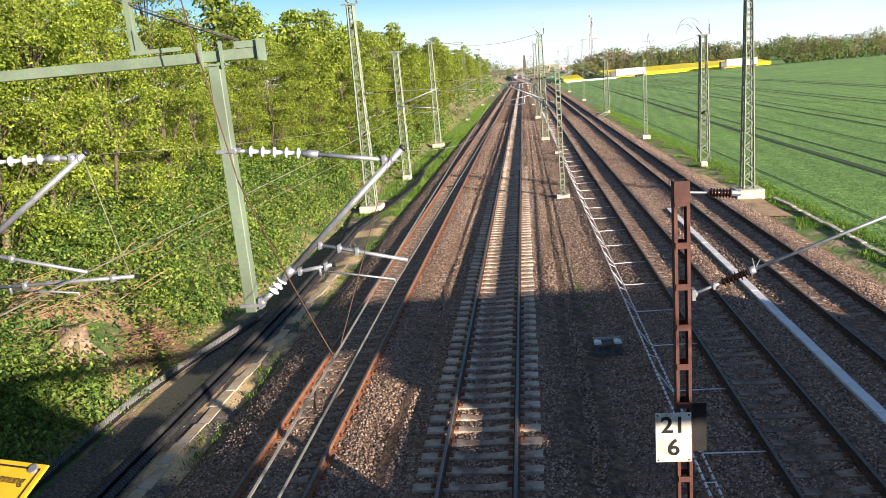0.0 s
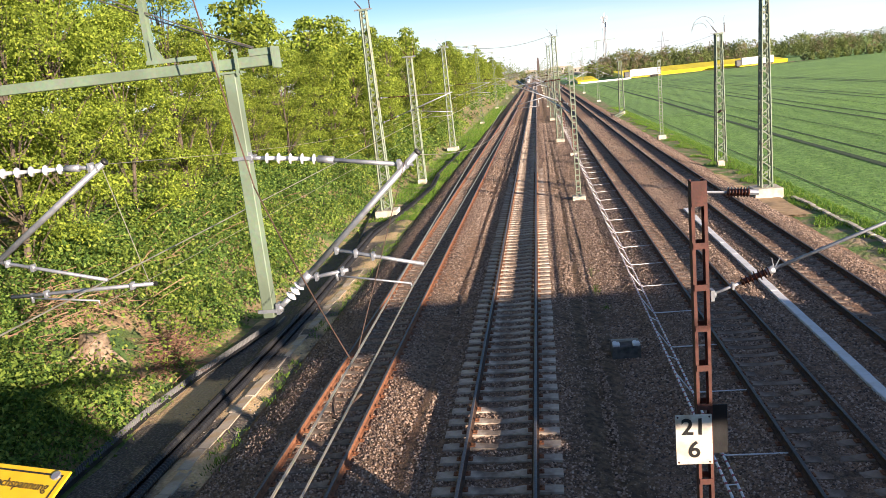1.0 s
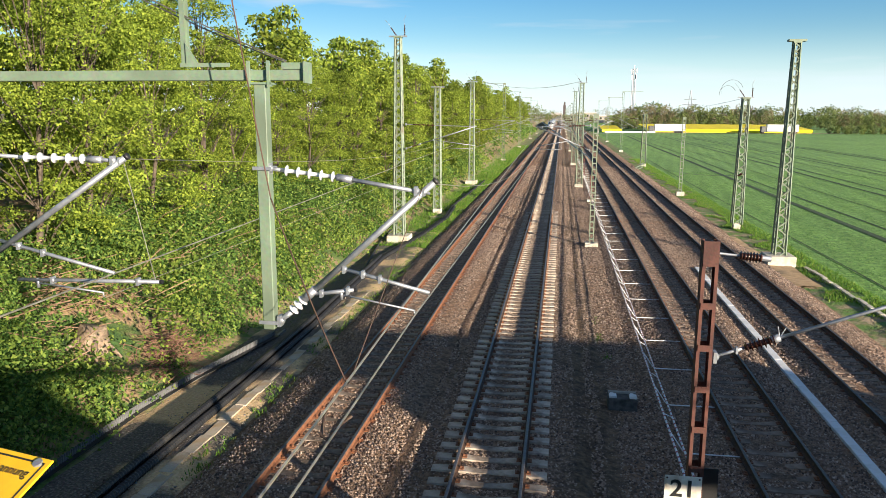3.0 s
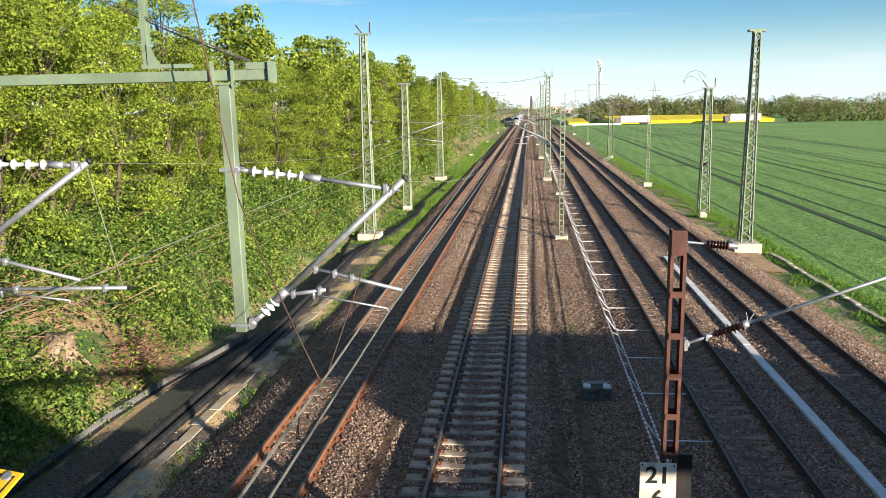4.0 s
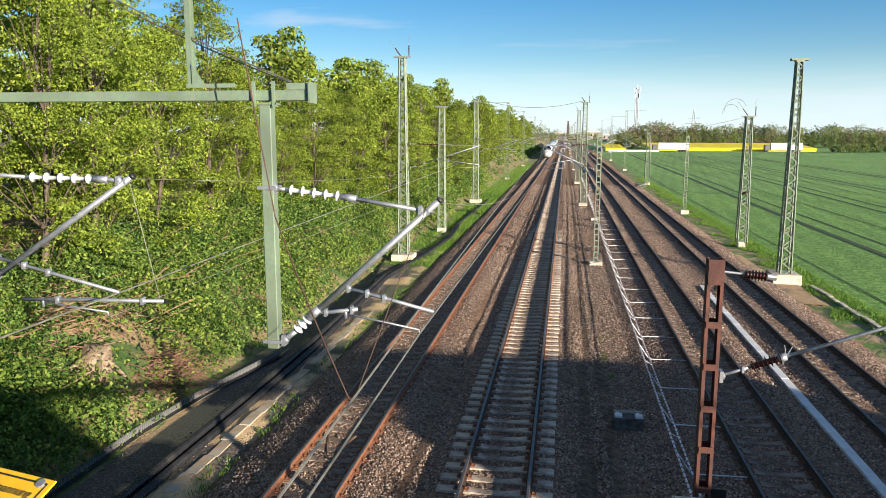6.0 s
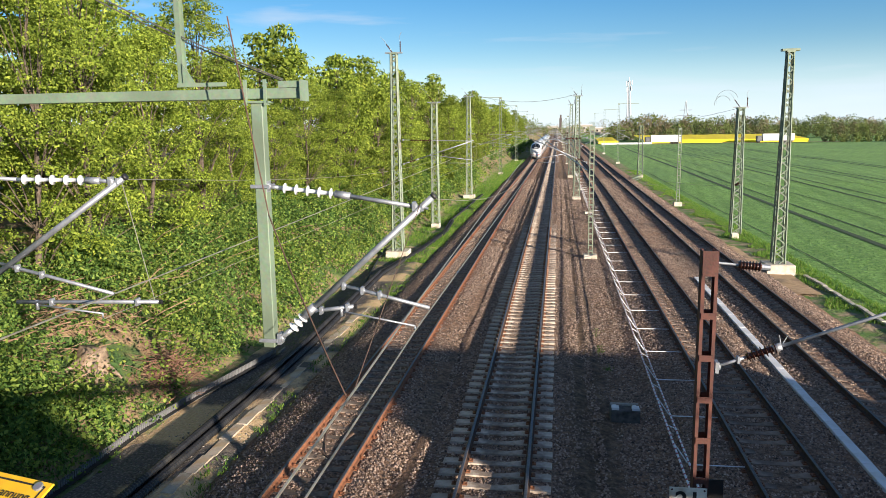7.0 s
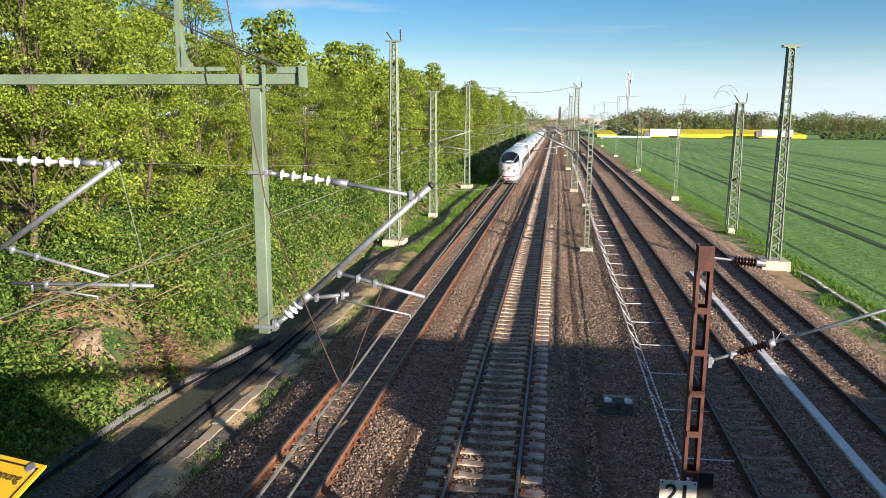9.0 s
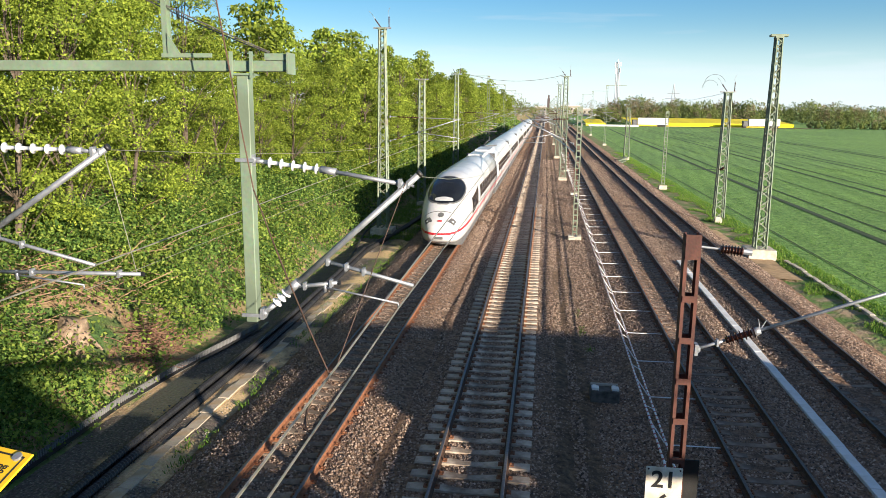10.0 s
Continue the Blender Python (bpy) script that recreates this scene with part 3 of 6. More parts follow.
# ---- trees and undergrowth ----
def leaf_quads(centres, size, up=0.5, facing=None):
    """Small bent leaf faces round the given centres: corners and faces."""
    n = len(centres)
    d = rng.normal(size=(n, 3))
    d[:, 2] += up
    if facing is not None:
        d += facing
    d /= np.linalg.norm(d, axis=1)[:, None]
    r = rng.normal(size=(n, 3))
    u = np.cross(d, r)
    u /= np.linalg.norm(u, axis=1)[:, None] + 1e-9
    w = np.cross(d, u)
    s = (size * rng.uniform(0.6, 1.4, n))[:, None]
    v = np.stack([centres - u * s, centres - w * s * 0.55, centres + u * s, centres + w * s * 0.55], 1).reshape(-1, 3)
    return v, np.arange(4 * n).reshape(-1, 4)


def tree(height, spread, leaves, leaf_size, seed, low=0.12, clumps=70, mat="leaf", lean=0.0):
    """A woodland-edge tree: tapered trunk, limbs, and a crown of many leaf clumps. Its root is an Empty at the foot."""
    g = np.random.default_rng(seed)
    root = new("tree")
    bm = bmesh.new()
    top = Vector((lean, 0, height * 0.86))
    pts = [Vector((0, 0, -0.3)).lerp(top, i / 5) + Vector((g.normal(0, 0.12), g.normal(0, 0.12), 0)) * (i > 0) for i in range(6)]
    for i in range(5):
        bar(bm, pts[i], pts[i + 1], 0.0125 * height * (1 - i / 5.5), 7, 0.0125 * height * (1 - (i + 1) / 5.5))
    cs = []
    for i in range(clumps):
        f = low + (1 - low) * g.random() ** 0.8
        prof = math.sin(math.pi * min(1, 0.16 + 0.84 * f)) ** 0.6 if f > 0.3 else 0.9
        rad = spread * prof * g.uniform(0.45, 1.0)
        a = g.random() * 6.283
        c = Vector((rad * math.cos(a) + lean * f, rad * math.sin(a), height * f * g.uniform(0.94, 1.03)))
        cs.append(c)
        if i % 3 == 0:
            s = pts[min(4, max(0, int(f * 4.4)))]
            mid = s.lerp(c, 0.55) + Vector((0, 0, 0.25))
            bar(bm, s, mid, 0.032, 5, 0.02), bar(bm, mid, c, 0.02, 5, 0.008)
    part("trunk", bm, M["bark"], root)
    per = leaves // clumps
    pos, out = [], []
    for c in cs:
        r = g.uniform(0.4, 1.0) * spread * 0.31
        k = max(20, int(per * (r / (spread * 0.22)) ** 2))
        q = g.normal(size=(k, 3))
        q /= np.linalg.norm(q, axis=1)[:, None]
        q[:, 2] = np.where(q[:, 2] < -0.35, -q[:, 2], q[:, 2])
        out.append(q * 1.5)
        # ragged shell with a few sprays beyond it
        rough = np.array([noise.noise((x * 2.2 + c.x, y * 2.2 + c.y, z * 2.2 + c.z)) for x, y, z in q])
        q = q * (r * (0.55 + 0.45 * g.random(k) ** 0.5 + 0.5 * rough))[:, None] * np.array((1.15, 1.15, 0.72))
        pos.append(q + np.array(c))
    v, f = leaf_quads(np.concatenate(pos), leaf_size, 0.4, np.concatenate(out))
    crown = new("crown", arrays("crown", v, f, M[mat]))
    crown.parent = root
    return root


def build_trees():
    shapes = ((10.2, 2.9, 11, 0.03, 100, 0.0), (9.2, 2.6, 12, 0.03, 92, 0.0), (11.0, 2.7, 13, 0.04, 108, 0.5), (8.2, 2.8, 14, 0.02, 100, 0.0))
    near = [tree(h, w, 25000, 0.056, seed, low=lo, clumps=c, lean=le) for h, w, seed, lo, c, le in shapes]
    middle = [tree(h, w, 6300, 0.114, seed + 20, low=lo, clumps=int(c * 0.8), lean=le) for h, w, seed, lo, c, le in shapes]
    far = [tree(10.5, 3.2, 2500, 0.175, 21, low=0.03, clumps=52), tree(9.6, 3.0, 2300, 0.175, 22, low=0.03, clumps=48), tree(11.5, 3.3, 2500, 0.175, 23, low=0.03, clumps=52)]
    labels = ("woodland tree in fresh yellow-green spring leaf", "tree with light green young leaves and dark limbs", "tall slender tree with bright spring foliage", "low branching tree leafy almost to the ground")
    for n, t in enumerate(near + middle + far):
        tagged(t, labels[n % 4], "tree", "trees of the wood beside the line")
    g = random.Random(5)
    spots = []
    y = 7.0
    while y < 150:
        spots.append((g.uniform(-17.6, -15.4), y + g.uniform(-0.8, 0.8), 0 if y < 52 else 2, g.uniform(0.74, 0.96) * (1.16 if y < 36 else 1)))
        y += 4.3
    y = 4.0
    while y < 130:
        spots.append((g.uniform(-22.5, -20), y + g.uniform(-1, 1), 2 if y < 48 else 1, g.uniform(0.88, 1.08) * (1.15 if y < 36 else 1)))
        y += 5.6
    y = 2.0
    while y < 120:
        spots.append((g.uniform(-30, -26), y + g.uniform(-1, 1), 1, g.uniform(0.9, 1.12)))
        y += 6.5
    y = 0.0
    while y < 60:
        spots.append((g.uniform(-37, -33), y, 1, g.uniform(0.9, 1.1)))
        y += 5.5
    y = 58.0
    while y < 140:
        spots.append((g.uniform(-14.6, -13.4), y, 2, g.uniform(0.42, 0.62)))
        y += 7.5
    y = 133.0
    while y < 330:
        spots.append((g.uniform(-24, -21), y, 1, g.uniform(0.9, 1.15)))
        spots.append((g.uniform(-16.5, -14), y + 3, 1, g.uniform(0.65, 0.9)))
        y += 8.5
    used = set()
    for x, y, kind, s in spots:
        pool = (near, far, middle)[kind]
        k = g.randrange(len(pool))
        m = pose(x, y, ground_height(x, y) - 0.1, 0, 0, g.uniform(0, 360))
        src = pool[k]
        t = src if (kind, k) not in used else copy_thing(src, m)
        used.add((kind, k))
        t.matrix_basis = m
        t.scale = (s, s, s * g.uniform(0.92, 1.08))


def bushes(count, y_of, mat, label, seed, leaf, big, dens):
    """Rounded, ragged shrubs on the bank: shells of leaves that face outwards, joined as one growth."""
    g = np.random.default_rng(seed)
    pos, out, size = [], [], []
    for i in range(count):
        yy = y_of(g)
        xx = -11.45 - 5.6 * g.random() ** 0.85
        clear = math.exp(-(((xx + 13.6) / 1.7) ** 2 + ((yy - 19.2) / 2.3) ** 2))
        if noise.noise((xx * 0.42 + 9, yy * 0.3, 8.8)) - clear * 1.6 + 0.62 < 0 and g.random() < 0.88:
            continue
        r = (0.25 + 0.6 * g.random() ** 1.6) * big * min(1.0, 0.45 + (-11.2 - xx) / 2.0)
        k = int(dens * r * r * 60 / (1 + yy * 0.022))
        q = g.normal(size=(max(12, k), 3))
        q /= np.linalg.norm(q, axis=1)[:, None]
        q[:, 2] = np.abs(q[:, 2]) - 0.12
        out.append(q * 1.4)
        rough = np.array([noise.noise((a * 2.4 + xx, b * 2.4 + yy, c * 2.4)) for a, b, c in q])
        d = r * (0.62 + 0.38 * g.random(len(q)) ** 0.5 + 0.7 * rough)
        q = q * d[:, None] * np.array((1.0, 1.1, g.uniform(0.9, 1.5)))
        pos.append(q + np.array((xx, yy, ground_height(xx, yy) + 0.04)))
        size.append(np.full(len(q), leaf * (1 + yy * 0.016)))
    v, f = leaf_quads(np.concatenate(pos), np.concatenate(size), 0.35, np.concatenate(out))
    tagged(new("undergrowth", arrays("undergrowth", v, f, M[mat])), label, "undergrowth", kind="stuff")


def build_undergrowth():
    bushes(1750, lambda g: 7 + 105 * g.random() ** 1.6, "bush_leaf", "dense dark green brambles and low shrubs on the bank", 31, 0.045, 1.5, 7.2)
    bushes(330, lambda g: 9.5 + 7.6 * g.random(), "bush_leaf", "thick dark green bramble cover at the foot of the bank", 34, 0.034, 1.25, 12.0)
    bushes(400, lambda g: 12 + 110 * g.random() ** 1.3, "shrub_leaf", "light green young shrubs among the brambles", 32, 0.047, 2.0, 6.0)
    bushes(420, lambda g: 100 + 260 * g.random(), "bush_leaf", "low green hedge along the far bank", 33, 0.06, 1.7, 2.0)


def blades(name, spots, height, mat, label):
    """Tufts of narrow upright blades at (x, y, z) spots."""
    p = np.asarray(spots)
    n = len(p)
    a = rng.random(n) * 6.283
    s = height * rng.uniform(0.5, 1.3, n)
    w = s * 0.09 + 0.006
    dx, dy = np.cos(a), np.sin(a)
    lx, ly = rng.normal(0, 0.35, n) * s, rng.normal(0, 0.35, n) * s
    v = np.stack([np.stack([p[:, 0] - dx * w, p[:, 1] - dy * w, p[:, 2]], -1), np.stack([p[:, 0] + dx * w, p[:, 1] + dy * w, p[:, 2]], -1),
                  np.stack([p[:, 0] + lx, p[:, 1] + ly, p[:, 2] + s], -1)], 1).reshape(-1, 3)
    tagged(new(name, arrays(name, v, np.arange(3 * n).reshape(-1, 3), mat)), label, "grass", kind="stuff")


# ---- lattice masts ----
def lattice_mast(h, w0, w1, steps, label, base=0.9, name="lattice_mast", mat="lattice_steel"):
    """A tapered four-legged lattice mast on a concrete foot; its root stands at ground level."""
    root = thing(name, label, "mast", "overhead line masts")
    m = M[mat]
    b = B(-base / 2, base / 2, -base / 2, base / 2, -0.5, 0.28 + 0.15 * base, bevel=0.03)
    part("foundation", b, M["pale_concrete"], root, "pale concrete block")

    def corner(i, z):
        w = (w0 + (w1 - w0) * z / h) / 2
        sx, sy = ((-1, -1), (1, -1), (1, 1), (-1, 1))[i]
        return Vector((sx * w, sy * w, 0.3 + z))
    for i in range(4):
        part("leg", rod(corner(i, 0), corner(i, h - 0.3), 0, flat=(0.09, 0.09)), m, root)
    zs = [(h - 0.3) * (1 - (1 - k / steps) ** 1.12) for k in range(steps + 1)]
    for i in range(4):
        j = (i + 1) % 4
        for k in range(steps):
            a, c = (i, j) if k % 2 == 0 else (j, i)
            part("brace", rod(corner(a, zs[k]), corner(c, zs[k + 1]), 0, flat=(0.055, 0.055)), m, root)
    part("head_plate", B(-w1 * 0.75, w1 * 0.75, -w1 * 0.75, w1 * 0.75, h - 0.02, h + 0.08), m, root)
    return root


def frame_mast(h, w, depth, gap, label, mat="lattice_steel", foot=True, name="frame_mast"):
    """Two upright channels joined by flat battens like a ladder."""
    root = thing(name, label, "mast", "overhead line masts")
    if foot:
        part("foundation", B(-0.4, 0.4, -0.35, 0.35, -0.5, 0.32, bevel=0.03), M["pale_concrete"], root, "pale concrete block")
    for s in (-1, 1):
        x, d, f, t = s * w / 2, depth / 2, (0.055 if w > 0.25 else 0.038), 0.012
        part("channel", extrude(bmesh.new(), [(x, -d), (x, d), (x - s * f, d), (x - s * f, d - t), (x - s * t, d - t), (x - s * t, -d + t), (x - s * f, -d + t), (x - s * f, -d)], 0.2, h), M[mat], root)
    z = 0.5
    while z < h - 0.25:
        part("batten", B(-w / 2 + 0.01, w / 2 - 0.01, -depth / 2 - 0.014, -depth / 2 - 0.006, z, z + 0.075), M[mat], root)
        part("batten", B(-w / 2 + 0.01, w / 2 - 0.01, depth / 2 + 0.006, depth / 2 + 0.014, z, z + 0.075), M[mat], root)
        z += gap
    part("top_plate", B(-w / 2 + 0.004, w / 2 - 0.004, -depth / 2 - 0.016, -depth / 2 - 0.008, h - 0.26, h), M[mat], root)
    return root


def put(root, x, y, turn=0, z=-0.45):
    root.matrix_basis = pose(x, y, z, 0, 0, turn)
    return root


def insulator(a, b, sheds, r, mat, parent, core=0.028):
    """A row of sheds on a core from a to b."""
    a, b = Vector(a), Vector(b)
    L = (b - a).length
    prof = [(0.0, core)]
    for k in range(sheds):
        z = L * (k + 0.5) / sheds
        t = L / sheds * 0.16
        prof += [(z - t, core), (z - t * 0.4, r * 0.8), (z, r), (z + t * 0.3, r * 0.96), (z + t * 0.7, core)]
    prof.append((L, core))
    return part("insulator", lathe(bmesh.new(), a, b, prof, 14), M[mat], parent, "", True)


def ball_clamp(bm, p, r):
    p = Vector(p)
    lathe(bm, p - Vector((r, 0, 0)), p + Vector((r, 0, 0)), [(0, r * 0.5), (r * 0.4, r), (r * 1.6, r), (r * 2, r * 0.5)], 10)
    box(bm, p.x - r * 0.4, p.x + r * 0.4, p.y - r * 1.2, p.y + r * 1.2, p.z - r * 1.3, p.z + r * 1.3)


def cantilever(parent, x0, side, y, zu, zl, x_tip, x_wire, z_wire, white=True, thick=0.031):
    """A tubular bracket on a post at x0: top tie with insulator, inclined tube, register arm and steady arm."""
    mat = "porcelain" if white else "brown_porcelain"
    g = M["galvanised"]
    tip = Vector((x_tip, y, zu - 0.12))
    up = Vector((x0 + side * 0.12, y, zu))
    lo = Vector((x0 + side * 0.13, y, zl))
    span = tip - up
    a, b = up + span * 0.10, up + span * 0.42
    for q, r in ((up, 0.055), (lo, 0.055), (tip - span * 0.08, 0.04)):
        c = bmesh.new()
        ball_clamp(c, q, r)
        part("bracket_clamp", c, g, parent)
    part("tie_rod", rod(up, a, 0.022), g, parent)
    part("tie_tube", rod(b, tip, 0.022), g, parent)
    insulator(a, b, 5, 0.085, mat, parent)
    d = (tip - lo)
    e, f = lo + d * 0.09, lo + d * 0.19
    insulator(e, f, 3, 0.085, mat, parent)
    part("inclined_tube", bar(bar(rod(lo, e, 0.026), f, tip + d.normalized() * 0.13, thick, 12), f - d * 0.015, f + d * 0.03, 0.05, 12), g, parent, "grey galvanised tube", True)
    reg0 = lo + d * 0.40
    reg1 = Vector((x_wire + side * 0.16, y, z_wire + 0.26))
    part("register_tube", rod(reg0, reg1, 0.022, 10), g, parent, "", True)
    drop0 = reg0.lerp(reg1, 0.25)
    k = bmesh.new()
    ball_clamp(k, reg0, 0.045), ball_clamp(k, drop0, 0.03)
    s0 = Vector((drop0.x - side * 0.02, y, z_wire + 0.10))
    bar(k, drop0, s0, 0.014)
    part("register_clamp", k, g, parent)
    part("steady_arm", bar(rod(s0, (x_wire, y, z_wire + 0.07), 0.013), (x_wire, y, z_wire + 0.07), (x_wire, y, z_wire), 0.012), g, parent, "", True)
    return tip


def near_bracket(root, y, px, p):
    """The bracket of a drop post in full detail: named points in the (x, z) plane of the bracket."""
    q = {k: Vector((v[0], y, v[1])) for k, v in p.items()}
    g = M["galvanised"]
    for k in ("up", "low"):
        c = bmesh.new()
        ball_clamp(c, q[k], 0.05)
        part("swivel_clamp", c, g, root)
    part("tie_rod", rod(q["up"], q["ins0"], 0.024, 10), g, root, "", True)
    insulator(q["ins0"], q["ins1"], 5, 0.062, "porcelain", root, 0.024)
    d = (q["tie"] - q["ins1"]).normalized()
    part("ferrule", rod(q["ins1"] - d * 0.02, q["ins1"] + d * 0.16, 0.042, 12), g, root, "", True)
    part("tie_tube", rod(q["ins1"] + d * 0.1, q["tie"], 0.024, 10), g, root, "grey tie tube", True)
    c = bmesh.new()
    ball_clamp(c, q["tie"], 0.04), ball_clamp(c, q["tie"] + d * 0.09, 0.03)
    bar(c, q["tie"], q["tie"] + d * 0.16, 0.016)
    part("tube_clamp", c, g, root)
    e = (q["tip"] - q["lin1"]).normalized()
    part("lower_link", rod(q["low"], q["lin0"], 0.034, 10), g, root, "", True)
    insulator(q["lin0"], q["lin1"], 3, 0.07, "porcelain", root, 0.03)
    part("inclined_tube", bar(rod(q["lin1"] + e * 0.1, q["tip"], 0.036, 14), q["lin1"] - e * 0.01, q["lin1"] + e * 0.17, 0.052, 14), g, root, "grey galvanised tube", True)
    part("tube_cap", rod(q["tip"], q["tip"] + e * 0.035, 0.041, 14), M["black_plastic"], root, "black end cap", True)
    part("register_tube", rod(q["reg0"], q["reg1"], 0.022, 10), g, root, "", True)
    part("register_arm", rod(q["arm0"], q["arm1"], 0.024, 10), g, root, "", True)
    part("arm_cap", rod(q["arm1"], q["arm1"] + Vector((0.03, 0, 0)), 0.028, 10), M["black_plastic"], root, "black end cap")
    for a, b, f in (("reg0", "reg1", 0.0), ("reg0", "reg1", 0.22), ("reg0", "reg1", 0.42), ("arm0", "arm1", 0.25), ("arm0", "arm1", 0.85)):
        c = bmesh.new()
        ball_clamp(c, q[a].lerp(q[b], f), 0.034)
        part("tube_clamp", c, g, root)
    part("steady_arm", bar(bar(rod(q["st0"], q["st1"] + Vector((0, 0, 0.05)), 0.012, 8), q["st1"] + Vector((0, 0, 0.055)), q["st1"], 0.01), q["st0"] + Vector((0, 0, 0.06)), q["st0"] - Vector((0, 0, 0.06)), 0.02), g, root, "", True)


def build_boom():
    """A two-track boom with drop posts and brackets over the near tracks."""
    y = 8.0
    root = thing("two_track_boom", "pale green steel boom with drop posts and white insulators", "overhead line boom", at=(0, 0, 0))
    g = M["green_steel"]
    # the boom: a box girder with a plate at its free end
    part("boom_beam", B(-12.6, -2.802, y - 0.05, y + 0.10, 8.09, 8.205, bevel=0.006), g, root, "pale green box beam")
    part("end_bracket", box(B(-3.06, -2.80, y - 0.06, y + 0.11, 8.207, 8.28), -2.80, -2.78, y - 0.10, y + 0.14, 8.06, 8.288), g, root)
    part("boom_mast", box(B(-12.9, -12.6, y - 0.15, y + 0.15, -0.4, 11.5), -13.0, -12.5, y - 0.25, y + 0.25, 7.95, 8.3), g, root)
    # H-section drop post for the second track
    for px, zb, zt in ((-3.32, 5.23, 8.06), (-7.5, 5.24, 8.06)):
        part("drop_post", B(px - 0.068, px + 0.068, y - 0.07, y + 0.07, zb, zt, bevel=0.008), g, root, "pale green drop post")
        part("post_clamp", box(box(B(px - 0.13, px + 0.13, y - 0.09, y + 0.12, 8.045, 8.068), px - 0.13, px - 0.10, y - 0.10, y - 0.06, 8.02, 8.30), px + 0.10, px + 0.13, y - 0.10, y - 0.06, 8.02, 8.30), g, root)
        for zc in (7.12, 5.32):
            for y0 in (y - 0.095, y + 0.077):
                part("clamp_band", B(px - 0.11, px + 0.11, y0, y0 + 0.018, zc - 0.02, zc + 0.02), M["galvanised"], root)
    near_bracket(root, y, -3.33, dict(up=(-3.27, 7.115), ins0=(-3.13, 7.10), ins1=(-2.455, 7.026), tie=(-1.57, 6.89), low=(-3.2, 5.33), lin0=(-3.06, 5.44), lin1=(-2.89, 5.61), tip=(-1.36, 6.995),
                                      reg0=(-2.41, 5.975), reg1=(-1.415, 5.737), arm0=(-2.82, 5.66), arm1=(-2.295, 5.735), st0=(-2.45, 5.675), st1=(-1.59, 5.472)))
    near_bracket(root, y, -7.5, dict(up=(-7.4, 7.26), ins0=(-6.42, 7.205), ins1=(-5.5, 7.19), tie=(-5.2, 7.18), low=(-7.38, 5.62), lin0=(-7.25, 5.72), lin1=(-7.05, 5.9), tip=(-5.03, 7.22),
                                     reg0=(-6.9, 6.2), reg1=(-5.29, 5.82), arm0=(-6.6, 5.69), arm1=(-4.7, 5.735), st0=(-6.33, 5.66), st1=(-5.46, 5.52)))
    part("hanger_wire", rod((-5.07, y, 7.19), (-4.76, y, 5.75), 0.005, 5), M["copper"], root)
    part("hanger_wire", rod((-1.5, y, 6.92), (-1.74, 6.0, 5.5), 0.0045, 5), M["brown_wire"], root)
    # stub post with a foot bracket on the beam
    v = bmesh.new()
    box(v, -4.235, -4.175, y - 0.05, y - 0.04, 8.25, 10.6), box(v, -4.235, -4.175, y + 0.04, y + 0.05, 8.25, 10.6), box(v, -4.21, -4.20, y - 0.04, y + 0.04, 8.25, 10.6)
    part("stub_post", v, g, root, "pale green upright steel section")
    part("stub_foot", B(-4.24, -3.66, y - 0.08, y - 0.052, 8.235, 8.28), g, root)
    w = bmesh.new()
    t = [w.verts.new(q) for q in ((-4.17, y - 0.07, 8.27), (-4.02, y - 0.07, 8.27), (-4.17, y - 0.07, 8.5))]
    u = [w.verts.new(q.co + Vector((0, 0.012, 0))) for q in t]
    w.faces.new(t[::-1]), w.faces.new(u)
    for i in range(3):
        w.faces.new((t[i], t[(i + 1) % 3], u[(i + 1) % 3], u[i]))
    part("gusset", w, g, root)
    return root


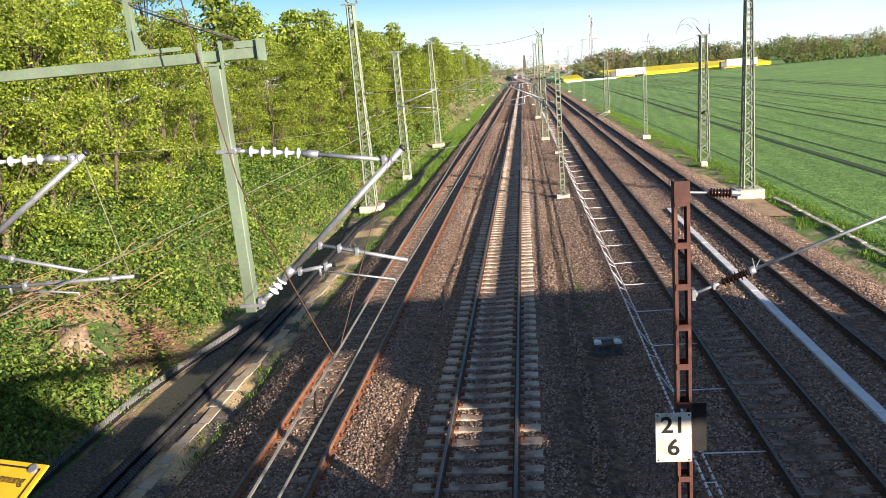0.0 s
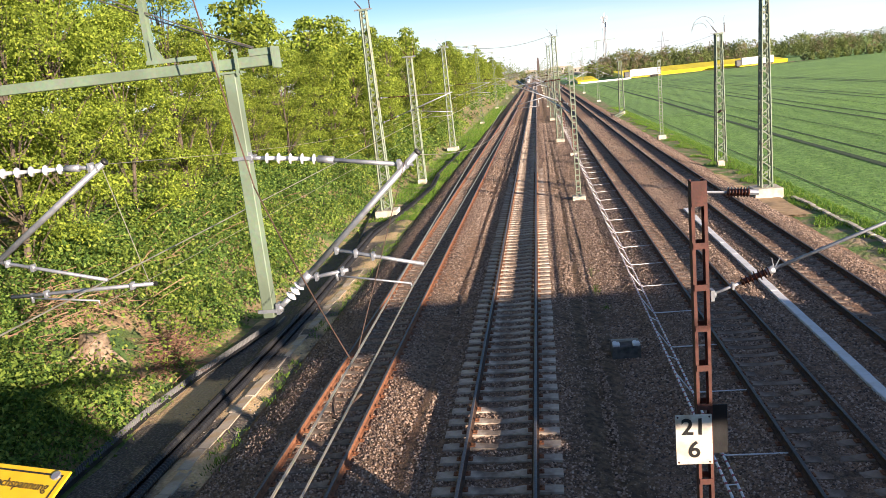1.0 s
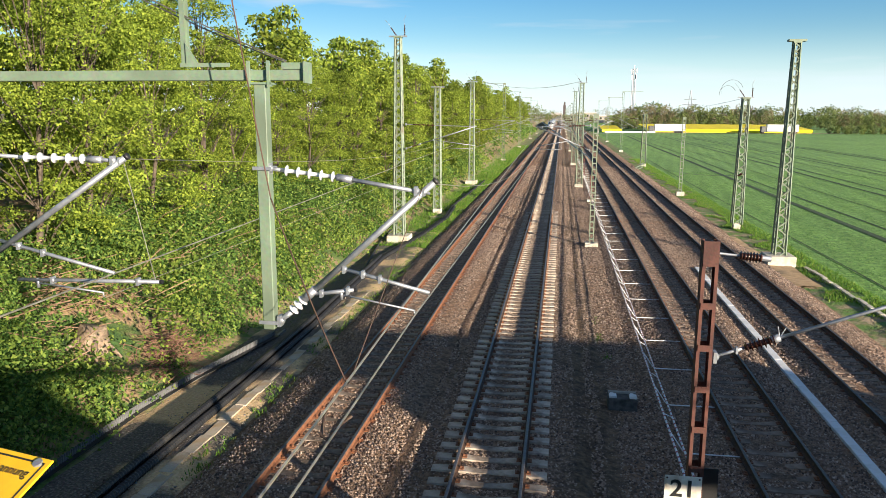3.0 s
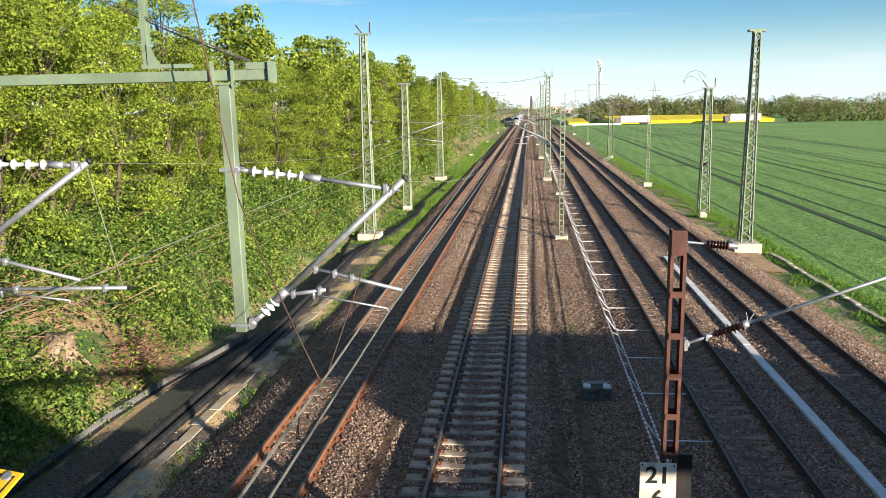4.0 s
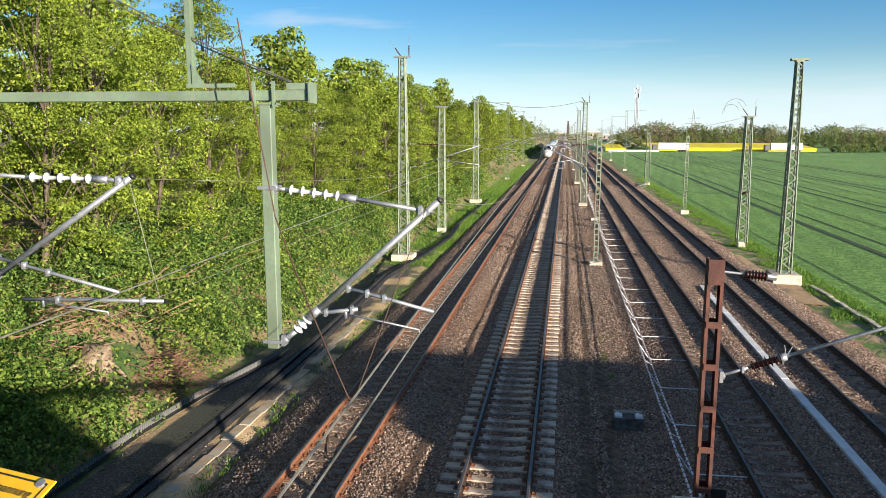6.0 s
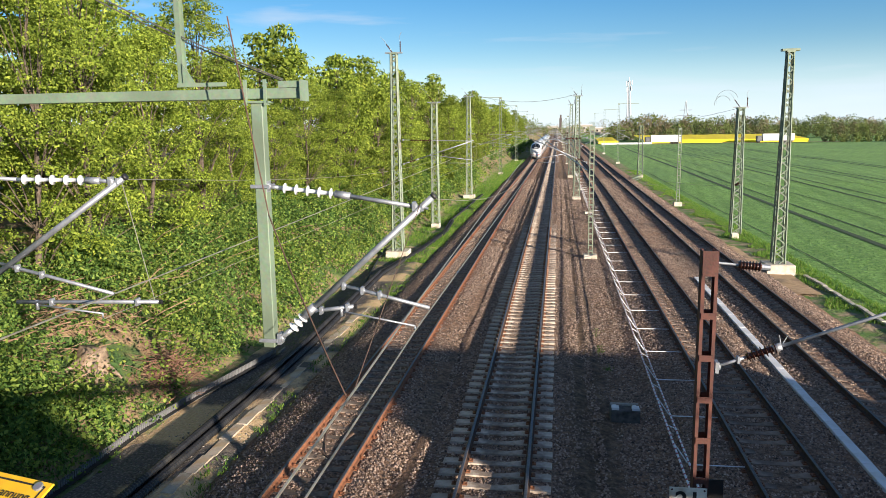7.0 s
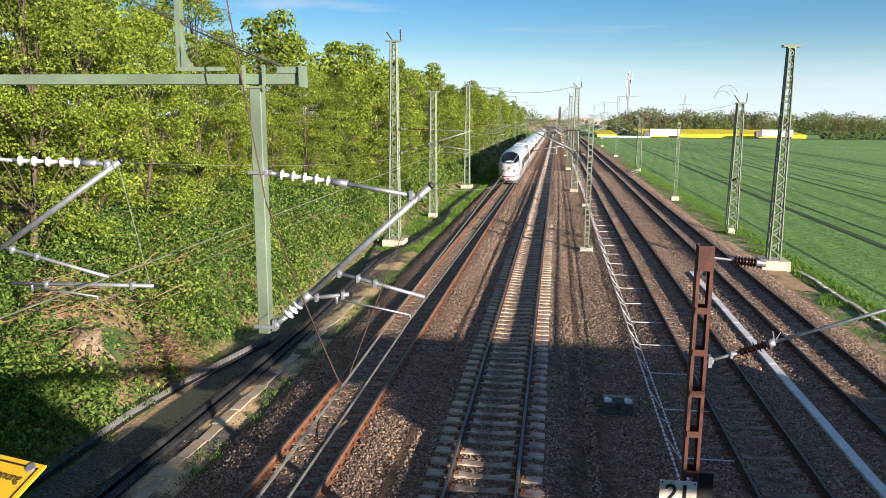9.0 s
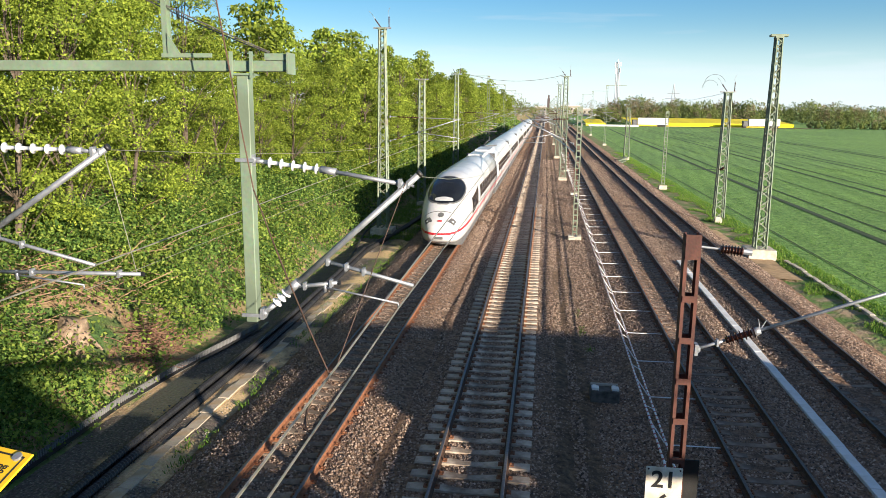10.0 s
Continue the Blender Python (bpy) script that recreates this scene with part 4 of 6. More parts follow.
def build_km_post():
    """The rust-red frame mast that carries the kilometre board and the bracket for the third track."""
    x, y = 1.71, 8.6
    root = frame_mast(6.79, 0.18, 0.16, 0.50, "rust-red steel frame mast with a kilometre board", "rust_steel", False, "frame_mast")
    part("foundation", B(-0.35, 0.35, -0.35, 0.35, -0.5, 0.2, bevel=0.03), M["pale_concrete"], root)
    put(root, x, y, 0, -0.45)
    board = part("kilometre_board", B(-0.36, 0.07, -0.125, -0.115, 3.30, 3.96, bevel=0.004), M["dirty_white"], root, "off-white board with black numerals and rusty screws")
    for txt, cx, cz in (("21", -0.145, 3.70), ("6", -0.145, 3.40)):
        cu = bpy.data.curves.new("numeral", "FONT")
        cu.body, cu.size, cu.align_x, cu.extrude, cu.offset = txt, 0.30, "CENTER", 0.001, 0.006
        cu.materials.append(M["black_paint"])
        o = new("numeral", cu)
        o.parent = board
        o.matrix_basis = pose(cx, -0.128, cz, 90, 0, 0)
    for sx in (-0.33, 0.04):
        for sz in (3.33, 3.93):
            o = part("screw", rod((sx, -0.13, sz), (sx, -0.122, sz), 0.012, 8), M["rust_steel"], board)
    part("back_board", B(0.10, 0.30, 0.10, 0.11, 3.32, 3.97), M["black_paint"], root, "dark back of a second board")
    g = M["galvanised"]
    # inclined tube to the third track
    lo, tip = Vector((0.13, 0, 5.42)), Vector((3.1, 0, 6.55))
    d = tip - lo
    for q, r in ((lo, 0.05), (lo + d * 0.08, 0.03)):
        k = bmesh.new()
        ball_clamp(k, q, r)
        part("bracket_clamp", k, g, root)
    part("inclined_tube", bar(bar(rod(lo, lo + d * 0.12, 0.02), lo + d * 0.22, tip, 0.02, 10), lo + d * 0.205, lo + d * 0.235, 0.045, 12), g, root, "grey tube", True)
    insulator(lo + d * 0.11, lo + d * 0.22, 7, 0.07, "brown_porcelain", root, 0.035)
    part("arc_horn", bar(rod(lo + d * 0.235, lo + d * 0.235 + Vector((-0.03, 0, 0.13)), 0.006, 5), lo + d * 0.235, lo + d * 0.235 + Vector((0.06, 0, 0.12)), 0.006, 5), g, root)
    insulator((0.32, 0, 6.62), (0.56, 0, 6.60), 7, 0.06, "brown_porcelain", root, 0.04)
    part("tie_rod", rod((0.10, 0, 6.64), (0.33, 0, 6.62), 0.015), g, root)
    part("end_fitting", rod((0.55, 0, 6.60), (0.66, 0, 6.59), 0.035), g, root)


def span_cantilever(x_mast, y, side, x_wire, grp):
    """A bracket on one of the lattice masts further off, as a thing fixed to its mast."""
    root = thing("overhead_bracket", "grey tubular overhead line bracket with insulators on a mast", "bracket", grp)
    cantilever(root, x_mast + side * 0.1, side, y, 7.05, 5.55, x_wire + side * 0.1, x_wire, 5.5, False)
    return root


def build_masts():
    # left row
    put(lattice_mast(12.75, 0.62, 0.32, 30, "tall green lattice mast with a horned head", 1.4), -10.1, 45.9)
    put(lattice_mast(10.2, 0.58, 0.38, 22, "green lattice mast at the foot of the bank", 0.7), -10.0, 60.2)
    b = put(lattice_mast(11.7, 0.62, 0.34, 24, "green lattice mast on a pale concrete foot", 1.3), -10.25, 86.0)
    for x, y in ((-10.0, 131), (-10.1, 183), (-10.1, 248), (-10.1, 310)):
        m = frame_mast(13.4, 0.42, 0.3, 0.9, "far green mast with an arm at its head")
        put(m, x, y)
        part("head_arm", bar(rod((0.2, 0, 13.35), (-3.1, 0, 13.35), 0, flat=(0.09, 0.09)), (-0.8, 0, 12.6), (-1.6, 0, 13.3), 0.03), M["lattice_steel"], m)
    # middle row
    put(frame_mast(8.2, 0.30, 0.2, 0.36, "slim green ladder-like frame mast on a concrete foot"), 2.05, 46.1)
    put(lattice_mast(11.45, 0.68, 0.38, 24, "green lattice mast between the track pairs", 0.95), 2.1, 84.3)
    put(lattice_mast(11.6, 0.68, 0.38, 22, "green lattice mast between the track pairs", 0.95), 2.05, 121)
    y = 165.0
    while y < 480:
        put(frame_mast(10.5, 0.4, 0.3, 0.9, "far grey-green mast between the tracks"), 2.05, y)
        y += 44
    # right row
    r = put(lattice_mast(11.95, 0.58, 0.28, 30, "tall green lattice mast beside the field", 1.5), 12.2, 42.9)
    part("head_beam", B(-0.45, 0.45, -0.2, 0.2, 12.0, 12.12, bevel=0.01), M["lattice_steel"], r)
    put(lattice_mast(9.3, 0.66, 0.38, 20, "green lattice mast with looped jumper wires at its head", 0.5), 12.88, 56.2)
    put(frame_mast(7.9, 0.34, 0.2, 0.36, "slim green ladder-like mast on a concrete foot at the field edge"), 12.3, 78.9)
    put(lattice_mast(8.1, 0.8, 0.45, 14, "green lattice mast with a truss lying beside it", 0.9), 13.0, 121.8)
    for x, y in ((13.1, 168.3), (13.5, 226.5), (13.4, 285)):
        m = frame_mast(13.0, 0.42, 0.3, 0.9, "far green mast with an arm at its head")
        put(m, x, y)
        part("head_arm", rod((-0.2, 0, 12.95), (4.2, 0, 12.95), 0, flat=(0.09, 0.09)), M["lattice_steel"], m)
    for x, y, side, xw in ((-9.85, 45.9, 1, -5.4), (-10.0, 86, 1, -5.5), (1.95, 46.1, -1, -1.3), (1.85, 84.3, -1, -1.4), (2.3, 84.3, 1, 5.2), (1.8, 121, -1, -1.3), (-9.8, 131, 1, -5.4), (12.0, 121.8, -1, 9.1), (2.25, 121, 1, 5.2), (1.85, 165, -1, -1.4), (2.25, 165, 1, 5.2), (-9.9, 183, 1, -5.5), (12.9, 168.3, -1, 9.2), (1.85, 209, -1, -1.4), (2.25, 209, 1, 5.2), (-9.9, 248, 1, -5.5)):
        span_cantilever(x, y, side, xw, "overhead line brackets")


def wire(name, pts, r, mat, label, category="wire"):
    return solo(name, polyline(bmesh.new(), pts, r), M[mat], label, category, "overhead wires")


def catenary(x, ys, z_contact=5.5, z_top=6.95):
    """Contact wire, carrying wire and droppers of one track."""
    for a, b in zip(ys, ys[1:]):
        root = thing("overhead_line_span", "overhead line span of contact wire, carrying wire and droppers", "overhead line", "overhead line spans")
        xa, xb = x + 0.2 * (1 if ys.index(a) % 2 else -1), x + 0.2 * (1 if ys.index(b) % 2 else -1)
        top = sag((xa, a, z_top), (xb, b, z_top), 0.55, 14)
        part("carrying_wire", polyline(bmesh.new(), top, 0.008), M["copper"], root)
        part("contact_wire", polyline(bmesh.new(), [(xa, a, z_contact), (xb, b, z_contact)], 0.009), M["copper"], root)
        for i in (2, 4, 7, 10, 12):
            p = top[i]
            part("dropper", rod((p.x, p.y, z_contact), p, 0.004, 4), M["copper"], root)


def build_wires():
    catenary(TRACKS[0], [45.9, 86, 131, 183, 248, 310, 380])
    catenary(TRACKS[1], [46.1, 84.3, 121, 165, 209, 253, 297, 341])
    catenary(TRACKS[2], [84.3, 121, 165, 209, 253, 297])
    # near spans, down to the bridge
    wire("contact_wire", [(-1.43, -4, 5.48), (-1.58, 8.0, 5.48), (-1.3, 46.1, 5.5)], 0.009, "copper", "pale copper contact wire over the second track")
    wire("carrying_wire", sag((-1.45, 8.0, 6.98), (-1.3, 46.1, 6.95), 1.1), 0.005, "copper", "pale carrying wire over the second track")
    wire("contact_wire", [(-5.1, 1, 5.8), (-5.285, 6.5, 5.8), (-5.84, 23.4, 5.8), (-6.6, 46, 5.8)], 0.010, "copper", "pale copper contact wire over the first track")
    wire("carrying_wire", sag((-5.05, 8.0, 7.2), (-5.4, 45.9, 6.95), 0.7), 0.004, "copper", "pale carrying wire over the first track")
    wire("contact_wire", [(-5.46, 8.0, 5.5), (-5.4, 45.9, 5.5)], 0.004, "copper", "thin copper contact wire over the first track")
    wire("feeder_cable", [(-7.6, 8.0, 10.5)] + sag((-4.99, 8.0, 9.18), (-3.02, 8.0, 8.30), 0.03), 0.008, "wire", "dark overhead feeder cable on the boom")
    wire("feeder_cable", [(-7.55, 8.05, 10.42)] + sag((-4.97, 8.05, 9.11), (-3.05, 8.05, 8.29), 0.03), 0.008, "wire", "dark overhead feeder cable")
    wire("contact_wire", [(-1.55, -4, 5.52), (-1.73, 6.0, 5.5), (-1.8, 9.2, 5.5), (-2.1, 46, 5.8)], 0.011, "copper", "second pale contact wire beside the first")
    wire("wire_loop", [(-1.76, 5.45, 5.46), (-1.79, 5.3, 5.36), (-1.75, 5.1, 5.3), (-1.66, 5.02, 5.3), (-1.58, 5.05, 5.42), (-1.5, 5.1, 5.48)], 0.012, "brown_wire", "curled brown jumper between the contact wires", "cable")
    wire("jumper_cable", sag((-3.36, 7.4, 8.9), (-3.02, 7.4, 6.85), 0.03) + sag((-3.02, 7.4, 6.85), (-1.74, 5.75, 5.5), 0.06), 0.008, "brown_wire", "brown hanging jumper cable", "cable")
    wire("cross_wire", sag((-9.9, 86, 11.6), (2.1, 84.3, 11.3), 0.9), 0.02, "wire", "sagging dark cross wire between two masts")
    wire("feeder_cable", sag((12.88, 56.2, 8.9), (13.0, 121.8, 7.8), 0.3), 0.012, "wire", "thin dark wire between the masts beside the field")


# ---- train ----
ZT = ((0, 1.12), (0.1, 1.36), (0.35, 1.6), (0.9, 1.95), (1.7, 2.42), (2.6, 2.92), (3.6, 3.36), (4.6, 3.66), (5.8, 3.83), (7.0, 3.87), (100, 3.87))
ZB = ((0, 0.72), (0.1, 0.55), (0.35, 0.42), (0.9, 0.28), (1.8, 0.22), (100, 0.22))
HW = ((0, 0.26), (0.1, 0.56), (0.35, 0.82), (0.9, 1.07), (1.7, 1.25), (2.6, 1.36), (4.0, 1.45), (5.5, 1.475), (100, 1.475))


def lerp_of(table, s):
    return float(np.interp(s, [p[0] for p in table], [p[1] for p in table]))


def skin(s, z, off=0.0):
    """The half width of the train's skin at s metres behind the tip and height z."""
    zt, zb, hw = lerp_of(ZT, s), lerp_of(ZB, s), lerp_of(HW, s)
    zc, hz = (zt + zb) / 2, (zt - zb) / 2
    q = min(0.9999, abs((z - zc) / hz))
    n = 3.2 if z < zc else 2.5
    return hw * (1 - q ** n) ** (1 / n) + off


def loft(ss, ring):
    bm = bmesh.new()
    rings = []
    for s in ss:
        zt, zb, hw = lerp_of(ZT, s), lerp_of(ZB, s), lerp_of(HW, s)
        zc, hz = (zt + zb) / 2, (zt - zb) / 2
        row = []
        for i in range(ring):
            a = 2 * math.pi * i / ring
            c, d = math.cos(a), math.sin(a)
            n = 3.2 if d < 0 else 2.5
            row.append(bm.verts.new((hw * math.copysign(abs(c) ** (2 / n), c), s, zc + hz * math.copysign(abs(d) ** (2 / n), d))))
        rings.append(row)
    for p, q in zip(rings, rings[1:]):
        for i in range(ring):
            j = (i + 1) % ring
            bm.faces.new((p[i], q[i], q[j], p[j]))
    bm.faces.new(rings[0]), bm.faces.new(rings[-1][::-1])
    bmesh.ops.recalc_face_normals(bm, faces=bm.faces)
    return bm


def side_patch(s0, s1, z0, z1, side, off=0.008, ns=2, nz=3, slope=None):
    """A thin plate that lies on the skin, between two stations and two heights (which slope may shift)."""
    bm = bmesh.new()
    grid = []
    for i in range(ns + 1):
        s = s0 + (s1 - s0) * i / ns
        dz = slope(s) if slope else 0.0
        grid.append([bm.verts.new((side * skin(s, z0 + dz + (z1 - z0) * k / nz, off), s - 2 * off * max(0.0, 1 - s / 1.6), z0 + dz + (z1 - z0) * k / nz)) for k in range(nz + 1)])
    for p, q in zip(grid, grid[1:]):
        for k in range(nz):
            bm.faces.new((p[k], q[k], q[k + 1], p[k + 1]) if side < 0 else (p[k], p[k + 1], q[k + 1], q[k]))
    return bm


def top_patch(s0, s1, half, off=0.012, n=16, e=2.6):
    """A rounded plate on the top of the nose, symmetrical about its middle."""
    bm = bmesh.new()

    def on(s, x):
        hw = lerp_of(HW, s)
        zt, zb = lerp_of(ZT, s), lerp_of(ZB, s)
        zc, hz = (zt + zb) / 2, (zt - zb) / 2
        q = min(0.995, abs(x) / hw)
        return Vector((x, s - off * 0.6, zc + hz * (1 - q ** 2.5) ** (1 / 2.5) + off))
    rows = []
    for i in range(n + 1):
        u = -1 + 2 * i / n
        s = (s0 + s1) / 2 + (s1 - s0) / 2 * u
        w = half(u) * max(0.02, (1 - abs(u) ** e)) ** (1 / e)
        rows.append([bm.verts.new(on(s, w * (-1 + 2 * k / 14))) for k in range(15)])
    for p, q in zip(rows, rows[1:]):
        for k in range(14):
            bm.faces.new((p[k], p[k + 1], q[k + 1], q[k]))
    return bm


def build_train():
    """A white high-speed train of eight cars; its root is at the tip of the nose, at rail height."""
    train = thing("high_speed_train", "white high-speed train with a red stripe and dark windows", "train")
    white, glass, red = M["train_white"], M["train_glass"], M["red_paint"]

    def stripe_slope(s):
        return -0.48 * (1 - min(1, s / 5.0)) ** 1.6
    lead = part("lead_car", loft([0, 0.03, 0.1, 0.2, 0.35, 0.6, 0.9, 1.3, 1.7, 2.2, 2.8, 3.4, 4.0, 4.8, 5.6, 6.4, 7.2, 12, 18, 25.5], 56), white, train, "white streamlined driving car", True)
    part("windscreen", top_patch(1.70, 4.5, lambda u: 1.02 + 0.12 * u), glass, lead, "dark rounded windscreen", True)
    part("screen_surround", top_patch(1.58, 4.64, lambda u: 1.08 + 0.12 * u, 0.006), M["train_grey"], lead, "", True)
    # light reflected low on the windscreen, put in as a pale grey plate
    part("screen_reflection", top_patch(1.86, 2.2, lambda u: 0.52, 0.02, 8, 3), M["roof_grey"], lead, "pale reflection on the lower screen, drawn as a grey plate", True)
    part("nose_hatch", top_patch(0.62, 0.95, lambda u: 0.16, 0.012, 6, 3), M["train_grey"], lead, "", True)
    part("coupler_flap", B(-0.22, 0.22, -0.03, 0.08, 0.66, 0.80, bevel=0.02), M["train_grey"], lead)
    part("badge", top_patch(0.30, 0.40, lambda u: 0.14, 0.02, 4, 6), red, lead, "small red badge")
    part("nose_line", top_patch(1.02, 1.06, lambda u: 1.0, 0.01, 4, 8), M["train_grey"], lead)
    for side in (-1, 1):
        part("headlight", side_patch(0.38, 0.72, 1.36, 1.58, side, 0.014, 12, 3, lambda s: 0.5 * (s - 0.38)), M["train_grey"], lead, "dark headlight recess", True)
        part("lamp", side_patch(0.49, 0.57, 1.44, 1.51, side, 0.024, 6, 2, lambda s: 0.5 * (s - 0.38)), M["lamp_glass"], lead, "bright headlamp", True)
        part("stripe", side_patch(0.0, 3.0, 1.37, 1.49, side, 0.012, 120, 1, stripe_slope), red, lead, "red stripe")
        part("stripe", side_patch(3.0, 25.45, 1.37, 1.49, side, 0.008, 40, 1, stripe_slope), red, lead, "red stripe")
        part("cab_side_window", side_patch(3.9, 7.15, 1.85, 2.80, side, 0.010, 14, 6, lambda s: -0.32 * (7.15 - s) / 3.25), glass, lead, "", True)
        part("door", side_patch(7.5, 8.35, 0.62, 2.95, side, 0.009, 2, 8), M["roof_grey"], lead, "", True)
        for k in range(9):
            s = 8.75 + 1.78 * k
            part("window", side_patch(s, s + 1.62, 1.98, 2.74, side, 0.008, 2, 4), glass, lead, "", True)
    part("stripe", B(-0.27, 0.27, -0.028, -0.006, 0.905, 1.0), red, lead, "red stripe")
    part("skirt", B(-1.1, 1.1, 1.6, 25.3, 0.10, 0.5), M["train_grey"], lead)
    part("roof_fairing", B(-0.72, 0.72, 20.5, 24.6, 3.60, 3.93, bevel=0.15), white, lead, "raised roof fairing")
    # a coach, then copies
    def coach(gear):
        co = part("coach", loft_coach(), white, train, "white coach with a window band", True)
        for side in (-1, 1):
            part("stripe", side_patch(100.0, 124.4, 1.37, 1.49, side, 0.007, 2, 1), red, co, "red stripe")
            for s in (100.6, 122.9):
                part("door", side_patch(s, s + 0.9, 0.62, 2.95, side, 0.009, 2, 8), M["roof_grey"], co, "", True)
            for k in range(11):
                s = 101.9 + 1.88 * k
                part("window", side_patch(s, s + 1.7, 1.98, 2.74, side, 0.008, 2, 4), glass, co, "", True)
        part("skirt", B(-1.25, 1.25, 100.3, 124.1, 0.16, 0.5), M["train_grey"], co)
        part("gangway", B(-1.2, 1.2, 99.3, 100.2, 0.5, 3.7), M["train_grey"], co, "dark bellows")
        if gear:
            part("roof_fairing", B(-0.8, 0.8, 101, 106.5, 3.60, 3.95, bevel=0.16), white, co)
            part("pantograph", bar(bar(bar(rod((-0.5, 108, 3.95), (0, 109.4, 4.5), 0.03), (0, 109.4, 4.5), (0, 108.2, 5.3), 0.03), (-0.8, 108.2, 5.32), (0.8, 108.2, 5.32), 0.03), (-0.7, 107.6, 3.92), (0.7, 109.8, 3.92), 0.06), M["train_grey"], co)
        for child in (co,):
            child.location = (0, 0, 0)
        return co
    for n in range(7):
        if n < 2:
            src = coach(n == 0)
            src.location = (0, 26.0 + 24.9 * n - 100, 0)
        else:
            copy_thing(src, pose(0, 26.0 + 24.9 * n - 100, 0))
    return train


def loft_coach():
    return loft([100.0, 100.05, 112, 124.45, 124.5], 40)


M["lamp_glass"] = surface("clear_lamp_glass", (0.75, 0.75, 0.72), (0.85, 0.85, 0.82), 5, 0.1, bump=0.0)


# ---- bridge and an added shade bank, out of view below and behind the camera ----
def build_bridge():
    br = thing("footbridge", "narrow concrete footbridge over the tracks with an unseen parapet added for shade", "bridge", kind="structure")
    c = M["concrete"]
    # out of view: deck thickness, parapet and abutment chosen for the shade they cast
    part("deck", B(-20, 34, -0.65, 0.28, 6.04, 6.10), c, br)
    part("parapet", B(16.4, 34, 0.14, 0.28, 6.10, 7.4, bevel=0.02), c, br)
    for yy in (0.22, -0.6):
        part("hand_rail", rod((-20, yy, 7.1), (15.6, yy, 7.1), 0.025, 8), M["galvanised"], br)
        for k in range(18):
            part("rail_post", rod((-19.5 + 2 * k, yy, 6.1), (-19.5 + 2 * k, yy, 7.1), 0.02, 8), M["galvanised"], br)
    part("abutment", B(19.0, 34, -1.5, 0.3, -0.6, 5.95), c, br)
    # unseen bank, added with its top profiled to shape the shade on the tracks
    bm = bmesh.new()
    n = 120
    rows = []
    for k in range(n + 1):
        x = 4 + 90 * k / n
        top = float(np.interp(x, (20.5, 22.5, 24, 27.0, 27.7, 28.8, 29.5), (10.3, 8.9, 8.2, 8.3, 6.9, 6.9, 8.3))) + 0.45 * noise.noise((x * 0.45, 1, 0)) + 0.4 * noise.noise((x * 1.3, 5, 0))
        rows.append([bm.verts.new(q) for q in ((x, -13.0, -0.6), (x, -13.6, top), (x, -40, top), (x, -41, -0.6))])
    for p, q in zip(rows, rows[1:]):
        for k in range(3):
            bm.faces.new((p[k], q[k], q[k + 1], p[k + 1]))
    solo("embankment", bm, M["soil"], "unseen bank added to cast shade on the tracks", "embankment", kind="structure")



# ---- beside the tracks ----
def ribbed_pipe(name, pts, r, label, ridge=0.10):
    """A black corrugated pipe laid along the points."""
    pts = [Vector(p) for p in pts]
    bm = bmesh.new()
    path = []
    for a, b in zip(pts, pts[1:]):
        k = max(1, int((b - a).length / (ridge / 2)))
        path += [a.lerp(b, i / k) for i in range(k)]
    path.append(pts[-1])
    rings, sides = [], 8
    for k, p in enumerate(path):
        d = path[min(k + 1, len(path) - 1)] - path[max(k - 1, 0)]
        m = Matrix.Translation(p) @ d.to_track_quat("Y", "Z").to_matrix().to_4x4()
        rr = r * (1.0 if k % 2 else 0.86)
        rings.append([bm.verts.new(m @ Vector((rr * math.cos(2 * math.pi * i / sides), 0, rr * math.sin(2 * math.pi * i / sides)))) for i in range(sides)])
    for p, q in zip(rings, rings[1:]):
        for i in range(sides):
            j = (i + 1) % sides
            bm.faces.new((p[i], q[i], q[j], p[j]))
    bmesh.ops.recalc_face_normals(bm, faces=bm.faces)
    return solo(name, bm, M["black_plastic"], label, "pipe", "black pipes beside the line")


